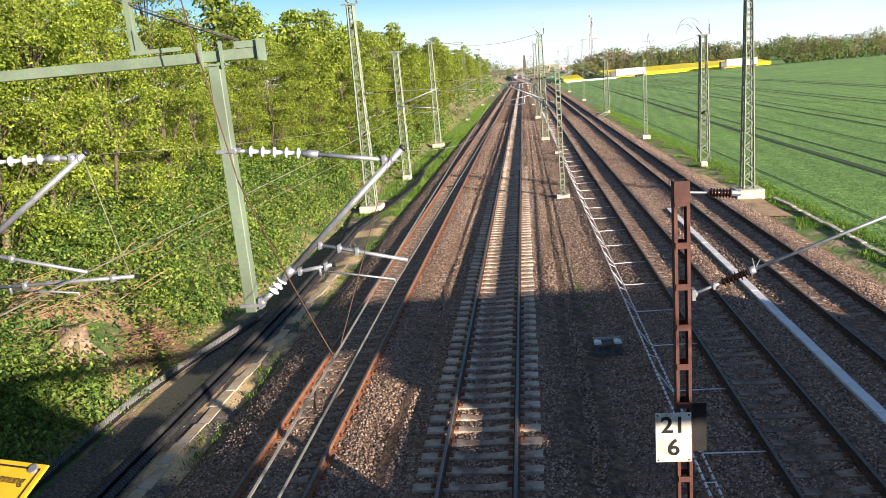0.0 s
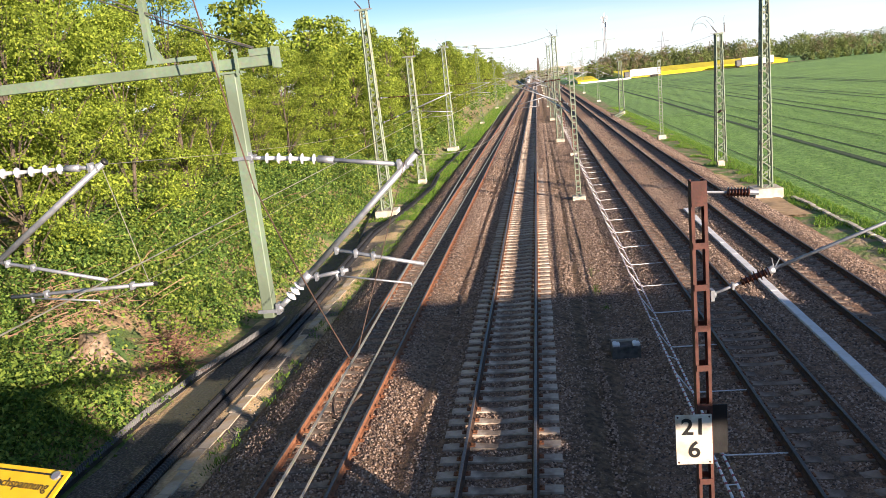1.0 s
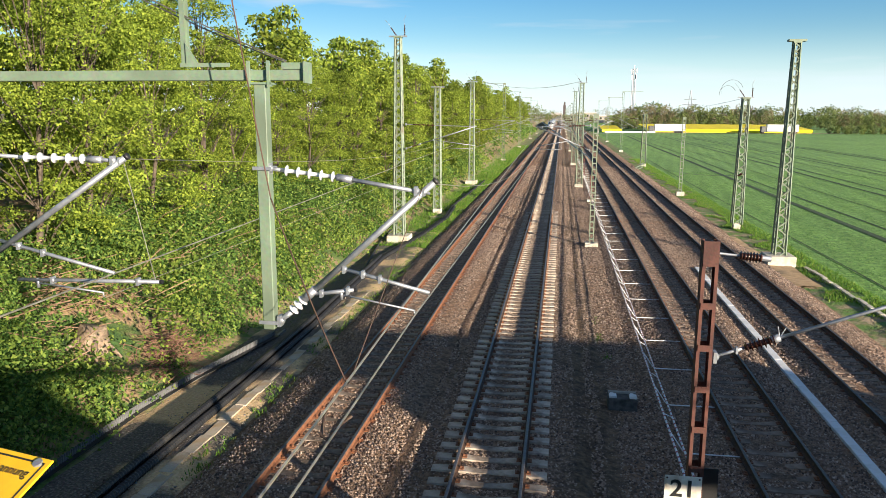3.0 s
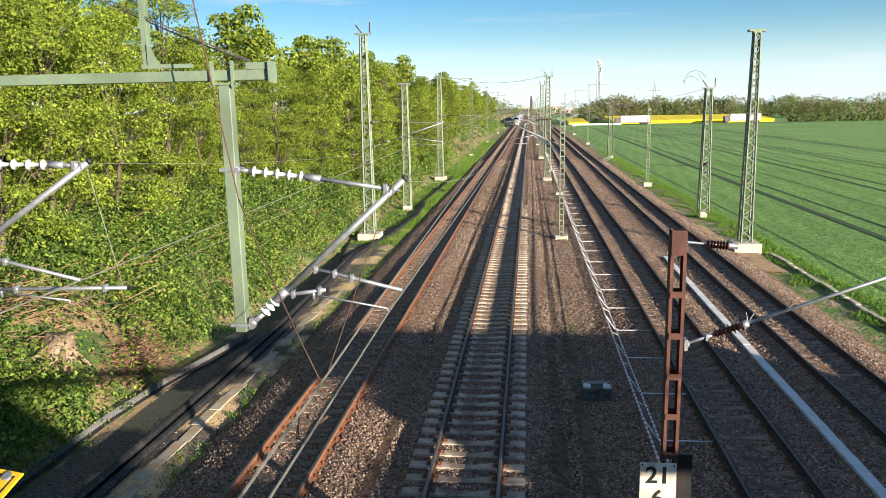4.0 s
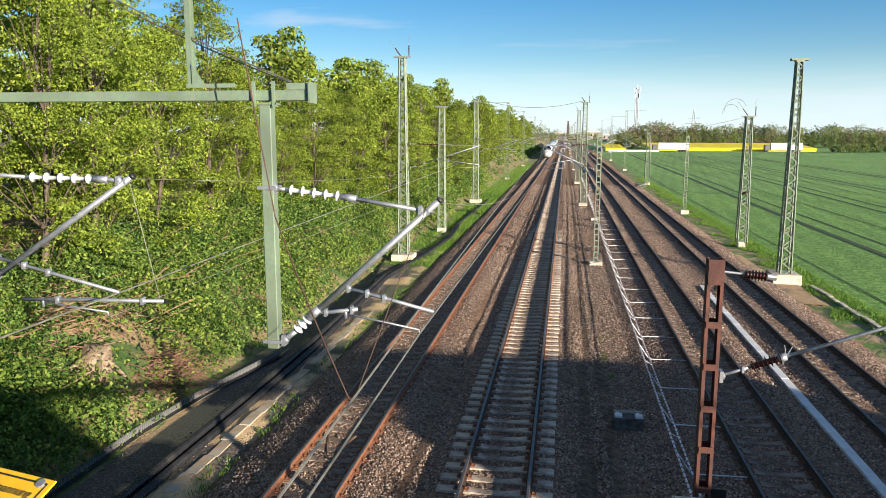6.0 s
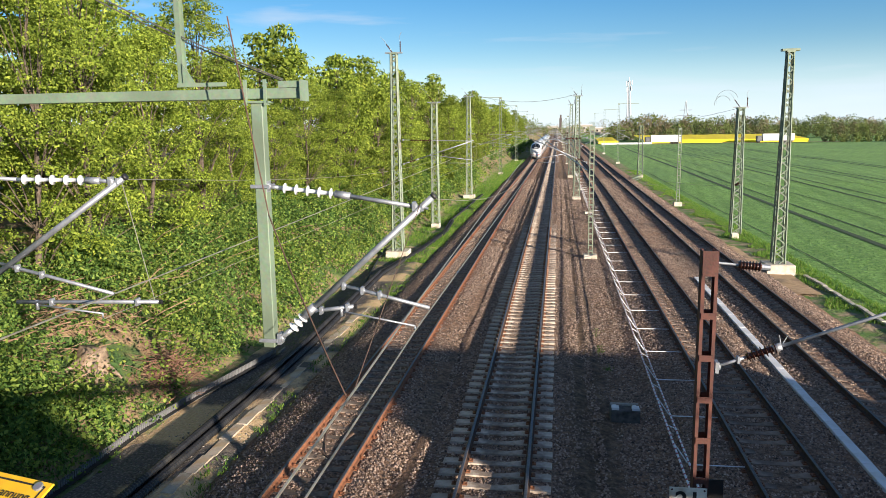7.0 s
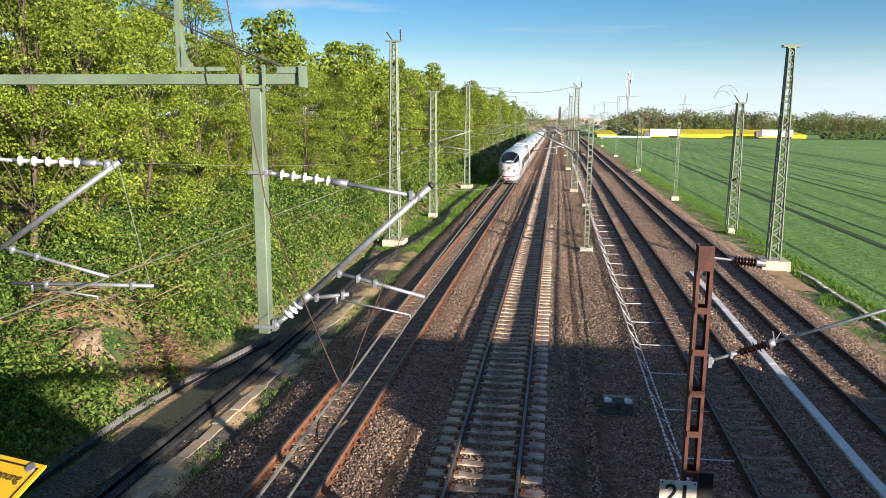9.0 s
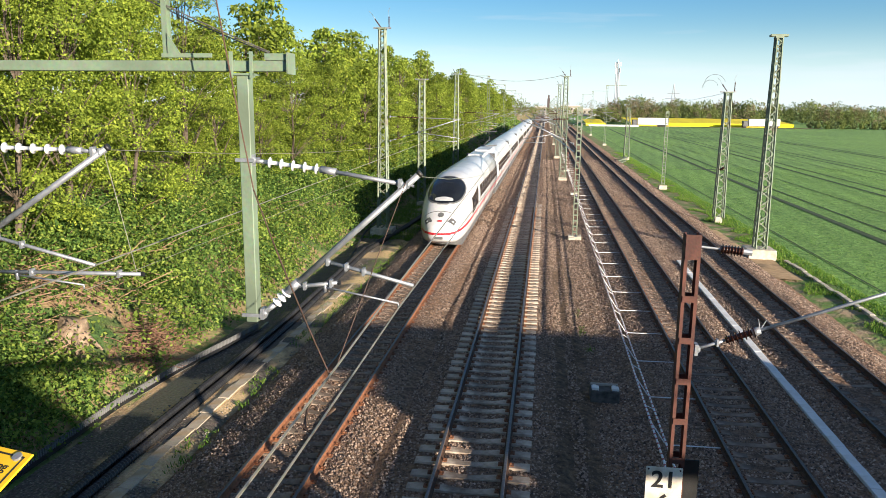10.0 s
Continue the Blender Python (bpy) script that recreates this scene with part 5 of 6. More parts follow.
def build_left_side():
    strip("path", [(-11.3, -0.43), (-10.9, -0.40), (-10.4, -0.38), (-9.9, -0.40), (-9.5, -0.44), (-9.1, -0.42), (-8.85, -0.38), (-8.6, -0.385), (-8.3, -0.43), (-8.0, -0.47)], 6, 50, 0.4, M["path_soil"], "dark gravelly soil with patches of yellow sand beside the pipes", "path", 0.12)
    # kerb of pale concrete slabs
    kerb = thing("concrete_kerb", "line of pale worn concrete slabs beside the ballast", "kerb", kind="structure")
    slab = mesh_of("slab", B(-0.16, 0.16, -0.495, 0.495, -0.5, -0.37, bevel=0.012), M["sandy_slab"])
    for k in range(26):
        o = new("slab", slab)
        o.parent = kerb
        o.location, o.rotation_euler = (-8.70 + 0.04 * math.sin(k * 2.1), 7.0 + k * 1.0, 0.012 * math.sin(k * 1.7)), (0, 0, 0.02 * math.sin(k * 3.3))
    # three black pipes side by side
    ribbed_pipe("drain_pipe", [(-9.52, 5, -0.32), (-9.5, 14, -0.32), (-9.48, 20, -0.33), (-9.5, 26, -0.33), (-9.75, 33, -0.34), (-10.0, 40, -0.34), (-9.2, 48.5, -0.34), (-8.85, 57, -0.34), (-9.3, 64, -0.34), (-9.1, 90, -0.36)], 0.12, "black ribbed pipe lying beside the track")
    ribbed_pipe("drain_pipe", [(-9.22, 5, -0.30), (-9.2, 14, -0.30), (-9.16, 20, -0.31), (-9.2, 26, -0.31), (-9.5, 33, -0.32), (-9.75, 40, -0.32), (-9.0, 48.5, -0.32), (-8.65, 57, -0.33), (-9.1, 64, -0.34)], 0.12, "black ribbed pipe with dusty flank")
    ribbed_pipe("drain_pipe", [(-9.36, 5, -0.12), (-9.35, 14, -0.12), (-9.32, 20, -0.13), (-9.36, 26, -0.14), (-9.62, 33, -0.16), (-9.9, 40, -0.2)], 0.10, "black ribbed pipe stacked on two others")
    ribbed_pipe("cable_conduit", [(-9.7, 31, -0.3), (-10.1, 37.5, -0.3), (-10.75, 42, -0.32), (-11.3, 46, -0.3), (-11.6, 52, -0.2)], 0.06, "dark grey cable conduit curving away from the pipes")
    # ribbed edging at the foot of the bank
    edge = thing("ribbed_edging", "grey-black ribbed plastic edging at the foot of the bank", "edging", kind="structure")
    line = [Vector(p) for p in ((-11.3, 9, -0.42), (-11.22, 14.5, -0.42), (-11.2, 17.4, -0.42), (-10.93, 20.1, -0.42), (-10.4, 23.1, -0.42), (-10.12, 24.8, -0.42))]
    rib = mesh_of("rib", B(-0.02, 0.02, -0.021, 0.021, -0.1, 0.31, bevel=0.005), M["edging_grey"])
    for a, b in zip(line, line[1:]):
        d = b - a
        ang = math.atan2(-d.x, d.y)
        k = int(d.length / 0.082)
        for i in range(k):
            o = new("rib", rib)
            o.parent, o.location, o.rotation_euler = edge, a.lerp(b, i / k), (0, 0, ang)
        part("backing", rod(a + Vector((-0.03, 0, 0.13)), b + Vector((-0.03, 0, 0.13)), 0, flat=(0.40, 0.012)), M["black_plastic"], edge)
    part("end_post", B(-10.12, -10.06, 24.8, 25.6, -0.40, -0.31), M["edging_grey"], edge)
    # weeds on the ballast shoulder
    g = random.Random(3)
    spots = []
    for cx, cy, r, k in ((-8.1, 15.4, 0.5, 500), (-8.0, 18.6, 0.35, 260), (-8.15, 20.2, 0.4, 320), (-8.1, 24.5, 0.6, 420), (-8.3, 30, 0.9, 700), (-8.2, 36, 1.0, 900), (-9.0, 44, 1.0, 900), (-8.3, 52, 0.9, 900), (-8.6, 62, 1.2, 900), (1.75, 24.4, 0.22, 130), (1.6, 26.5, 0.3, 130), (1.7, 29, 0.3, 120)):
        for i in range(k):
            a, q = g.uniform(0, 6.283), 1.6 * r * g.random() ** 0.9
            if noise.noise((cx * 3 + 2.4 * q * math.cos(a), cy + 2.4 * q * math.sin(a), 5.0)) < -0.02:
                continue
            spots.append((cx + 0.55 * q * math.cos(a), cy + 1.5 * q * math.sin(a), -0.44 if cx < -8.25 else -0.4))
    for i in range(16000):
        y = 26 + 80 * g.random() ** 1.3
        spots.append((g.uniform(-11.3, -9.9) if g.random() < 0.65 else g.uniform(-8.9, -8.0), y, -0.45))
    # loose stones and clods on the soil
    n = 5200
    c = np.stack([rng.uniform(-11.2, -8.1, n), 8 + 50 * rng.random(n) ** 1.6, np.full(n, -0.385)], -1)
    c[:, 2] -= 0.05 * np.abs(c[:, 0] + 9.9) / 1.4
    octa = np.array([(1, 0, 0), (-1, 0, 0), (0, 1, 0), (0, -1, 0), (0, 0, 0.7), (0, 0, -0.7)])
    tri = np.array([(0, 2, 4), (2, 1, 4), (1, 3, 4), (3, 0, 4), (2, 0, 5), (1, 2, 5), (3, 1, 5), (0, 3, 5)])
    s = 0.012 + 0.035 * rng.random(n) ** 2.5
    vv = c[:, None, :] + (octa[None] * s[:, None, None]) * rng.uniform(0.6, 1.3, (n, 6, 3))
    ff = tri[None] + 6 * np.arange(n)[:, None, None]
    tagged(new("gravel", arrays("gravel", vv.reshape(-1, 3), ff.reshape(-1, 3), M["path_gravel"])), "loose grey-brown stones scattered on the soil", "gravel", kind="stuff")
    far = [(g.uniform(-11.6, -8.1), 44 + 150 * g.random() ** 1.5, -0.5) for i in range(30000)]
    blades("verge_grass", [q for q in far if noise.noise((q[0] * 0.8, q[1] * 0.25, 6.0)) > -0.25 or q[1] > 90], 0.24, M["grass"], "rough green grass between the tracks and the wood")
    blades("weeds", spots, 0.10, M["grass"], "tufts of green grass and weeds along the line")


def build_stump():
    st = thing("tree_stump", "pale sawn tree stump with split wood on the bank", "stump")
    bm = bmesh.new()
    rings = []
    for z, r in ((-0.3, 0.42), (0.05, 0.36), (0.28, 0.30), (0.34, 0.28)):
        rings.append([bm.verts.new(((r + 0.06 * math.sin(3 * a) + 0.03 * math.sin(7 * a + z * 9)) * math.cos(a), (r + 0.05 * math.cos(4 * a)) * math.sin(a), z + 0.05 * math.sin(2 * a + 1))) for a in [2 * math.pi * i / 18 for i in range(18)]])
    for p, q in zip(rings, rings[1:]):
        for i in range(18):
            bm.faces.new((p[i], p[(i + 1) % 18], q[(i + 1) % 18], q[i]))
    bm.faces.new(rings[-1])
    part("bole", bm, M["cut_wood"], st, "", True)
    for k in range(5):
        a = k * 1.3
        part("root", rod((0.25 * math.cos(a), 0.25 * math.sin(a), 0.05), (0.75 * math.cos(a), 0.75 * math.sin(a), -0.3), 0.10, 7, r2=0.03), M["cut_wood"], st, "", True)
    st.matrix_basis = pose(-12.95, 18.2, ground_height(-12.95, 18.2) + 0.30, 0, 12, 20) @ Matrix.Scale(1.2, 4)
    # brushwood: cut stems and twigs
    g = random.Random(8)

    def twigs(n, cx, cy, sx, sy, long, r, lift):
        bm = bmesh.new()
        for i in range(n):
            x, y = g.gauss(cx, sx), g.gauss(cy, sy)
            x = min(x, -11.4)
            z = ground_height(x, y) + g.random() ** 2 * lift + 0.03
            a, e = g.uniform(0, 6.283), g.gauss(0.15, 0.3)
            L = long * g.uniform(0.4, 1.2)
            p0 = Vector((x, y, z))
            p1 = p0 + Vector((math.cos(a) * math.cos(e), math.sin(a) * math.cos(e), math.sin(e))) * L * 0.5
            p2 = p1 + Vector((math.cos(a + 0.3), math.sin(a + 0.3), e - 0.15)) * L * 0.5
            polyline(bm, [p0, p1, p2], r * g.uniform(0.5, 1.3), 4)
        return bm
    solo("brushwood", twigs(480, -11.95, 20.5, 0.3, 0.85, 0.7, 0.010, 0.4), M["red_twig"], "heap of reddish-brown cut twigs", "brushwood", kind="stuff")
    solo("brushwood", twigs(150, -14.3, 18.6, 0.6, 1.5, 1.5, 0.015, 0.5), M["dead_wood"], "tangle of pale dead branches on the bank", "brushwood", kind="stuff")
    solo("brushwood", twigs(170, -14.6, 22, 1.0, 7.0, 1.6, 0.014, 0.8), M["dead_wood"], "thin bare stems under the trees", "brushwood", kind="stuff")
    for (x, y), L, a, e, r in (((-13.0, 15.6), 2.4, 2.2, 0.45, 0.05), ((-13.4, 16.6), 2.0, 2.7, 0.5, 0.04)):
        z = ground_height(x, y)
        p = Vector((x, y, z))
        q = p + Vector((math.cos(a) * math.cos(e), math.sin(a) * math.cos(e), math.sin(e))) * L
        solo("fallen_branch", polyline(bmesh.new(), [p, p.lerp(q, 0.5) + Vector((0, 0, 0.12)), q], r, 7), M["dead_wood"], "thick pale broken branch on the bank", "branch", "broken branches")


def build_between_tracks():
    # grey cable duct of butted lids between the field-side tracks
    duct = thing("cable_duct", "pale grey concrete cable duct between the tracks", "cable duct", kind="structure")
    lid = mesh_of("lid", B(-0.13, 0.13, -0.495, 0.495, -0.26, -0.135, bevel=0.01), M["cable_duct"])
    for k in range(34):
        o = new("lid", lid)
        o.parent, o.location = duct, (7.24 + 0.004 * math.sin(k), 6.0 + k, 0.004 * math.sin(k * 2.7))
    # small concrete box with a galvanised lid
    bx = thing("junction_box", "small dark concrete junction box with pale metal fittings", "box")
    part("body", B(1.52, 2.32, 19.85, 20.4, -0.5, -0.02, bevel=0.02), M["dark_concrete"], bx)
    for x in (1.55, 2.10):
        part("fitting", box(B(x, x + 0.2, 19.88, 20.1, -0.02, 0.05, bevel=0.01), x + 0.04, x + 0.13, 20.1, 20.24, -0.02, 0.02), M["cable_duct"], bx)
    part("rail", B(1.54, 2.30, 20.26, 20.36, -0.02, 0.03), M["concrete"], bx)
    # safety barrier clamped to the rail of the third track: arms, uprights and two striped rails
    bar_thing = thing("safety_barrier", "white and red striped track safety barrier clamped to the rail", "barrier")
    arm = mesh_of("arm", polyline(bmesh.new(), [(4.38, 0, -0.15), (3.2, 0, -0.16), (3.08, 0, -0.10), (2.98, 0, 0.05), (2.74, 0, 0.40)], 0.016, 6), M["white_paint"])
    y = 11.0
    while y < 130:
        o = new("arm", arm)
        o.parent, o.location = bar_thing, (0, y, 0)
        for name, x, z in (("lower_rail", 3.04, 0.10), ("upper_rail", 2.74, 0.40)):
            o = part(name, rod((x, y, z), (x, y + 2.96, z), 0.026, 8), M["striped"], bar_thing, "red and white striped rail")
        if y < 60:
            part("tie", rod((3.04, y + 1.5, 0.10), (2.74, y + 1.0, 0.40), 0.012, 6), M["white_paint"], bar_thing)
        y += 3.0
    # a short rusty ladder-like stand beside the middle masts
    for y in (70.0, 96.0):
        put(frame_mast(2.6, 0.32, 0.2, 0.4, "short rust-red frame post beside the barrier", "rust_steel"), 2.95, y)


def build_right_side():
    kerb = thing("field_kerb", "line of pale concrete slabs along the field verge", "kerb", kind="structure")
    slab = mesh_of("slab", B(-0.11, 0.11, -0.48, 0.48, -0.6, -0.40, bevel=0.012), M["pale_concrete"])
    for k in range(17):
        o = new("slab", slab)
        o.parent, o.location, o.rotation_euler = kerb, (13.42 + 0.04 * math.sin(k * 2.3), 25.5 + k * 1.0, 0.02 * math.sin(k)), (0, 0, 0.03 * math.sin(k * 3.1))
    strip("sand_patch", [(11.3, -0.45), (11.8, -0.43), (12.3, -0.45), (12.7, -0.47)], 37.2, 42.2, 0.4, M["sand"], "bare orange sand before the mast foot", "sand", 0.15)
    strip("sand_patch", [(11.2, -0.45), (11.6, -0.43), (12.0, -0.47)], 43.5, 52, 0.5, M["sand"], "bare sandy verge beside the ballast", "sand", 0.15)
    g = random.Random(4)
    spots = []
    for i in range(64000):
        y = 22 + 120 * g.random() ** 1.6
        x = 11.6 + 3.0 * g.random() ** 0.8
        k = noise.noise((x * 0.9, y * 0.5, 4)) + (x - 12.9) * 0.45
        if k < 0.0 or (37 < y < 42.2 and x < 12.7):
            continue
        spots.append((x, y, -0.56))
    blades("verge_grass", spots, 0.17, M["grass"], "rough green grass on the verge of the field")
    ruts = ((21.5, 24.2, 0.6), (23.5, 26.3, 0.22), (32.6, 36.8, 0.4), (34.9, 38.9, 0.3), (44.2, 44.8, 0.36), (46.3, 46.9, 0.36), (15.6, 15.9, 0.11), (57, 60, 0.5), (59, 62, 0.5), (27.6, 29.4, 0.14), (39.6, 42, 0.14))
    # the young crop, drilled in rows
    rows, turn = [], math.tan(radians(1.5))
    for i in range(110000):
        y = 26 + 85 * g.random() ** 1.8
        x = 14.0 + 0.42 * int(g.random() ** 1.2 * 110) + g.gauss(0, 0.07) - (y - 30) * turn
        if x > 13.9 and all(abs(x - a - (b - a) * (y - 47) / 230) > w * 0.8 for a, b, w in ruts):
            rows.append((x, y, ground_height(x, y) - 0.02))
    blades("cereal_crop", rows, 0.12, M["crop_blade"], "young green cereal crop drilled in rows")
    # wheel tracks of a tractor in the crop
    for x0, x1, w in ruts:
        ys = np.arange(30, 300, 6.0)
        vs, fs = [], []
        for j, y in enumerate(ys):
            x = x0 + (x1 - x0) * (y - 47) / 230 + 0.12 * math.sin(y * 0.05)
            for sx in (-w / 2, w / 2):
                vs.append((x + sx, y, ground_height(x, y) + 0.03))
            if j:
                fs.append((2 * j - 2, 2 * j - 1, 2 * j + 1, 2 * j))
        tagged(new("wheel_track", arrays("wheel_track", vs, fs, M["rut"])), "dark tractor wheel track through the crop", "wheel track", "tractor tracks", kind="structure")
    # truss lying beside the fourth mast
    tr = thing("lying_truss", "green lattice truss lying on the verge beside a mast", "truss")
    for dx, dz in ((0, 0), (0.5, 0), (0, 0.45), (0.5, 0.45)):
        part("chord", rod((10.9, 112 + dx, -0.45 + dz), (13.2, 121 + dx, -0.45 + dz), 0, flat=(0.09, 0.09)), M["lattice_steel"], tr)
    for k in range(9):
        f = k / 9
        part("brace", rod((10.9 + 2.3 * f, 112 + 9 * f, -0.42), (10.9 + 2.3 * (f + 0.11), 112 + 9 * (f + 0.11), 0.0), 0, flat=(0.06, 0.03)), M["lattice_steel"], tr)


def truck(x, y, turn):
    tk = thing("lorry", "white box-trailer lorry parked on the far road", "lorry", "lorries on the road")
    part("box_body", B(-6.4, 6.4, -1.25, 1.25, 1.0, 3.9, bevel=0.05), M["white_paint"], tk, "plain white box trailer")
    part("chassis", B(-6.2, 6.2, -1.0, 1.0, 0.7, 0.98), M["train_grey"], tk)
    part("cab", B(-8.9, -6.7, -1.2, 1.2, 0.6, 3.1, bevel=0.2), M["train_grey"], tk)
    part("bumper", B(6.2, 6.45, -1.1, 1.1, 0.5, 0.7), M["red_paint"], tk)
    for wx in (-8, 2.6, 3.9, 5.2):
        for s in (-1, 1):
            part("wheel", rod((wx, s * 0.85, 0.5), (wx, s * 1.15, 0.5), 0.5, 14), M["black_plastic"], tk)
    tk.matrix_basis = pose(x, y, ground_height(x, y), 0, 0, turn)


def build_far():
    for x0, x1 in ((18.5, 27.5), (39, 110)):
        bm = bmesh.new()
        n = 40
        lo = [bm.verts.new((x0 + (x1 - x0) * i / n, 352, -0.5)) for i in range(n + 1)]
        a = [bm.verts.new((x0 + (x1 - x0) * i / n, 352.3 + 0.5 * noise.noise((i, 0, 0)), (0.7 if x0 < 30 else 1.1) + 0.12 * noise.noise((i * 0.9, 3, 0)))) for i in range(n + 1)]
        b = [bm.verts.new((x0 + (x1 - x0) * 1.06 * i / n, 400, (1.8 if x0 < 30 else 2.7) + 0.2 * noise.noise((i * 0.3, 7, 0)))) for i in range(n + 1)]
        for p, q in ((lo, a), (a, b)):
            for i in range(n):
                bm.faces.new((p[i], p[i + 1], q[i + 1], q[i]))
        solo("rapeseed_field", bm, M["rape"], "bright yellow flowering rapeseed field", "field", "rapeseed fields", kind="structure")
    strip("farm_road", [(19, -0.25), (60, -0.2), (120, -0.2)], 338, 344, 2.0, M["sand"], "pale brown farm road before the rapeseed", "road")
    truck(47, 341, 0)
    truck(94, 341, 0)
    wall = B(19, 40.5, 336.5, 336.9, -0.4, 0.35, bevel=0.03)
    solo("low_wall", wall, M["white_paint"], "low white wall beside the far road", "wall", kind="structure")
    # woods on the horizon
    g = np.random.default_rng(31)
    kinds = {"far_leaf": [], "far_brown": [], "far_dark": []}

    def belt(x0, x1, y, depth, h0, h1, n, seed, mix=(0.5, 0.32, 0.18)):
        for i in range(n):
            x = x0 + (x1 - x0) * (i + g.random()) / n
            h = 0.9 * (h0 + (h1 - h0) * g.random()) * (1 + 0.35 * noise.noise((x * 0.05, seed, 0)))
            r = h * g.uniform(0.24, 0.40)
            c = (x, y + depth * g.random(), -0.5 + h * 0.55)
            m = int(16 * h)
            q = g.normal(size=(m, 3))
            q /= np.linalg.norm(q, axis=1)[:, None]
            q *= (0.70 + 0.32 * g.random((m, 1))) * np.array((r, r, h * 0.5))
            k = ("far_leaf", "far_brown", "far_dark")[g.choice(3, p=mix)]
            kinds[k].append(q + np.array(c))
    belt(30, 112, 425, 26, 10.0, 15.0, 105, 1)
    belt(30, 112, 412, 6, 4.0, 8.0, 50, 8)
    belt(108, 175, 430, 30, 8, 14, 75, 2)
    belt(170, 420, 470, 40, 8, 13, 150, 9)
    belt(112, 330, 338, 5, 3.4, 4.6, 230, 3, (0.7, 0.1, 0.2))
    belt(-14, 30, 620, 60, 6, 11, 24, 4)
    belt(-160, -12, 460, 60, 9, 16, 70, 5, (0.8, 0.1, 0.1))
    belt(24, 38, 402, 8, 6, 10, 12, 6, (0.5, 0.1, 0.4))
    belt(60, 360, 640, 70, 9, 15, 70, 11)
    belt(-250, 350, 1400, 80, 12, 22, 90, 7)
    for k, label in (("far_leaf", "distant green trees along the horizon"), ("far_brown", "distant brown budding trees along the horizon"), ("far_dark", "distant dark evergreen trees along the horizon")):
        v, f = leaf_quads(np.concatenate(kinds[k]), 0.48)
        tagged(new("far_woods", arrays("far_woods", v, f, M[k])), label, "woods", kind="stuff")
    # radio mast
    t = thing("radio_mast", "tall grey lattice radio mast with antennas", "radio mast")
    for dx, dy in ((-0.9, -0.9), (0.9, -0.9), (0, 0.9)):
        part("leg", rod((40.4 + dx, 450 + dy, 0), (40.4 + dx * 0.8, 450 + dy, 33.5), 0.3, 6), M["galvanised"], t)
    for k in range(14):
        part("brace", rod((39.5, 449.1, 2 + 2 * k), (41.3, 449.1, 4 + 2 * k), 0.14, 5), M["galvanised"], t)
    for dx, z in ((-1.6, 32), (1.6, 32.5), (0, 34), (-1.2, 28.5), (1.3, 29)):
        part("antenna", B(40.4 + dx - 0.25, 40.4 + dx + 0.25, 448.4, 448.9, z - 1.3, z + 1.3, bevel=0.05), M["white_paint"], t)
    p = thing("power_pylon", "distant grey power pylon", "pylon")
    for s in (-1, 1):
        part("leg", rod((97 + s * 3, 600, 0), (97, 600, 26), 0.3, 5), M["galvanised"], p)
    for z, w in ((15, 6), (19, 4.5)):
        part("cross_arm", rod((97 - w, 600, z), (97 + w, 600, z), 0.25, 5), M["galvanised"], p)
    b = thing("brick_tower", "distant dark brick tower", "tower")
    part("shaft", B(1.0, 3.8, 800, 804, -1, 16.5), M["dark_brick"], b)
    part("cap", B(1.5, 3.3, 800.5, 803.5, 16.5, 20), M["dark_brick"], b)
    for x, y, w, h in ((8, 760, 14, 7), (26, 720, 18, 6), (-12, 820, 12, 8), (46, 690, 16, 7), (18, 900, 22, 9)):
        hs = thing("far_building", "distant low pale building with a grey roof", "building", "far buildings")
        part("wall", B(x, x + w, y, y + 10, -1, h), M["concrete"], hs)
        part("roof", B(x - 0.3, x + w + 0.3, y - 0.3, y + 10.3, h, h + 0.8), M["roof_grey"], hs)
        for k in range(4):
            part("window", B(x + 1.2 + k * w / 4.3, x + 2.6 + k * w / 4.3, y - 0.06, y - 0.01, h * 0.45, h * 0.75), M["train_glass"], hs)


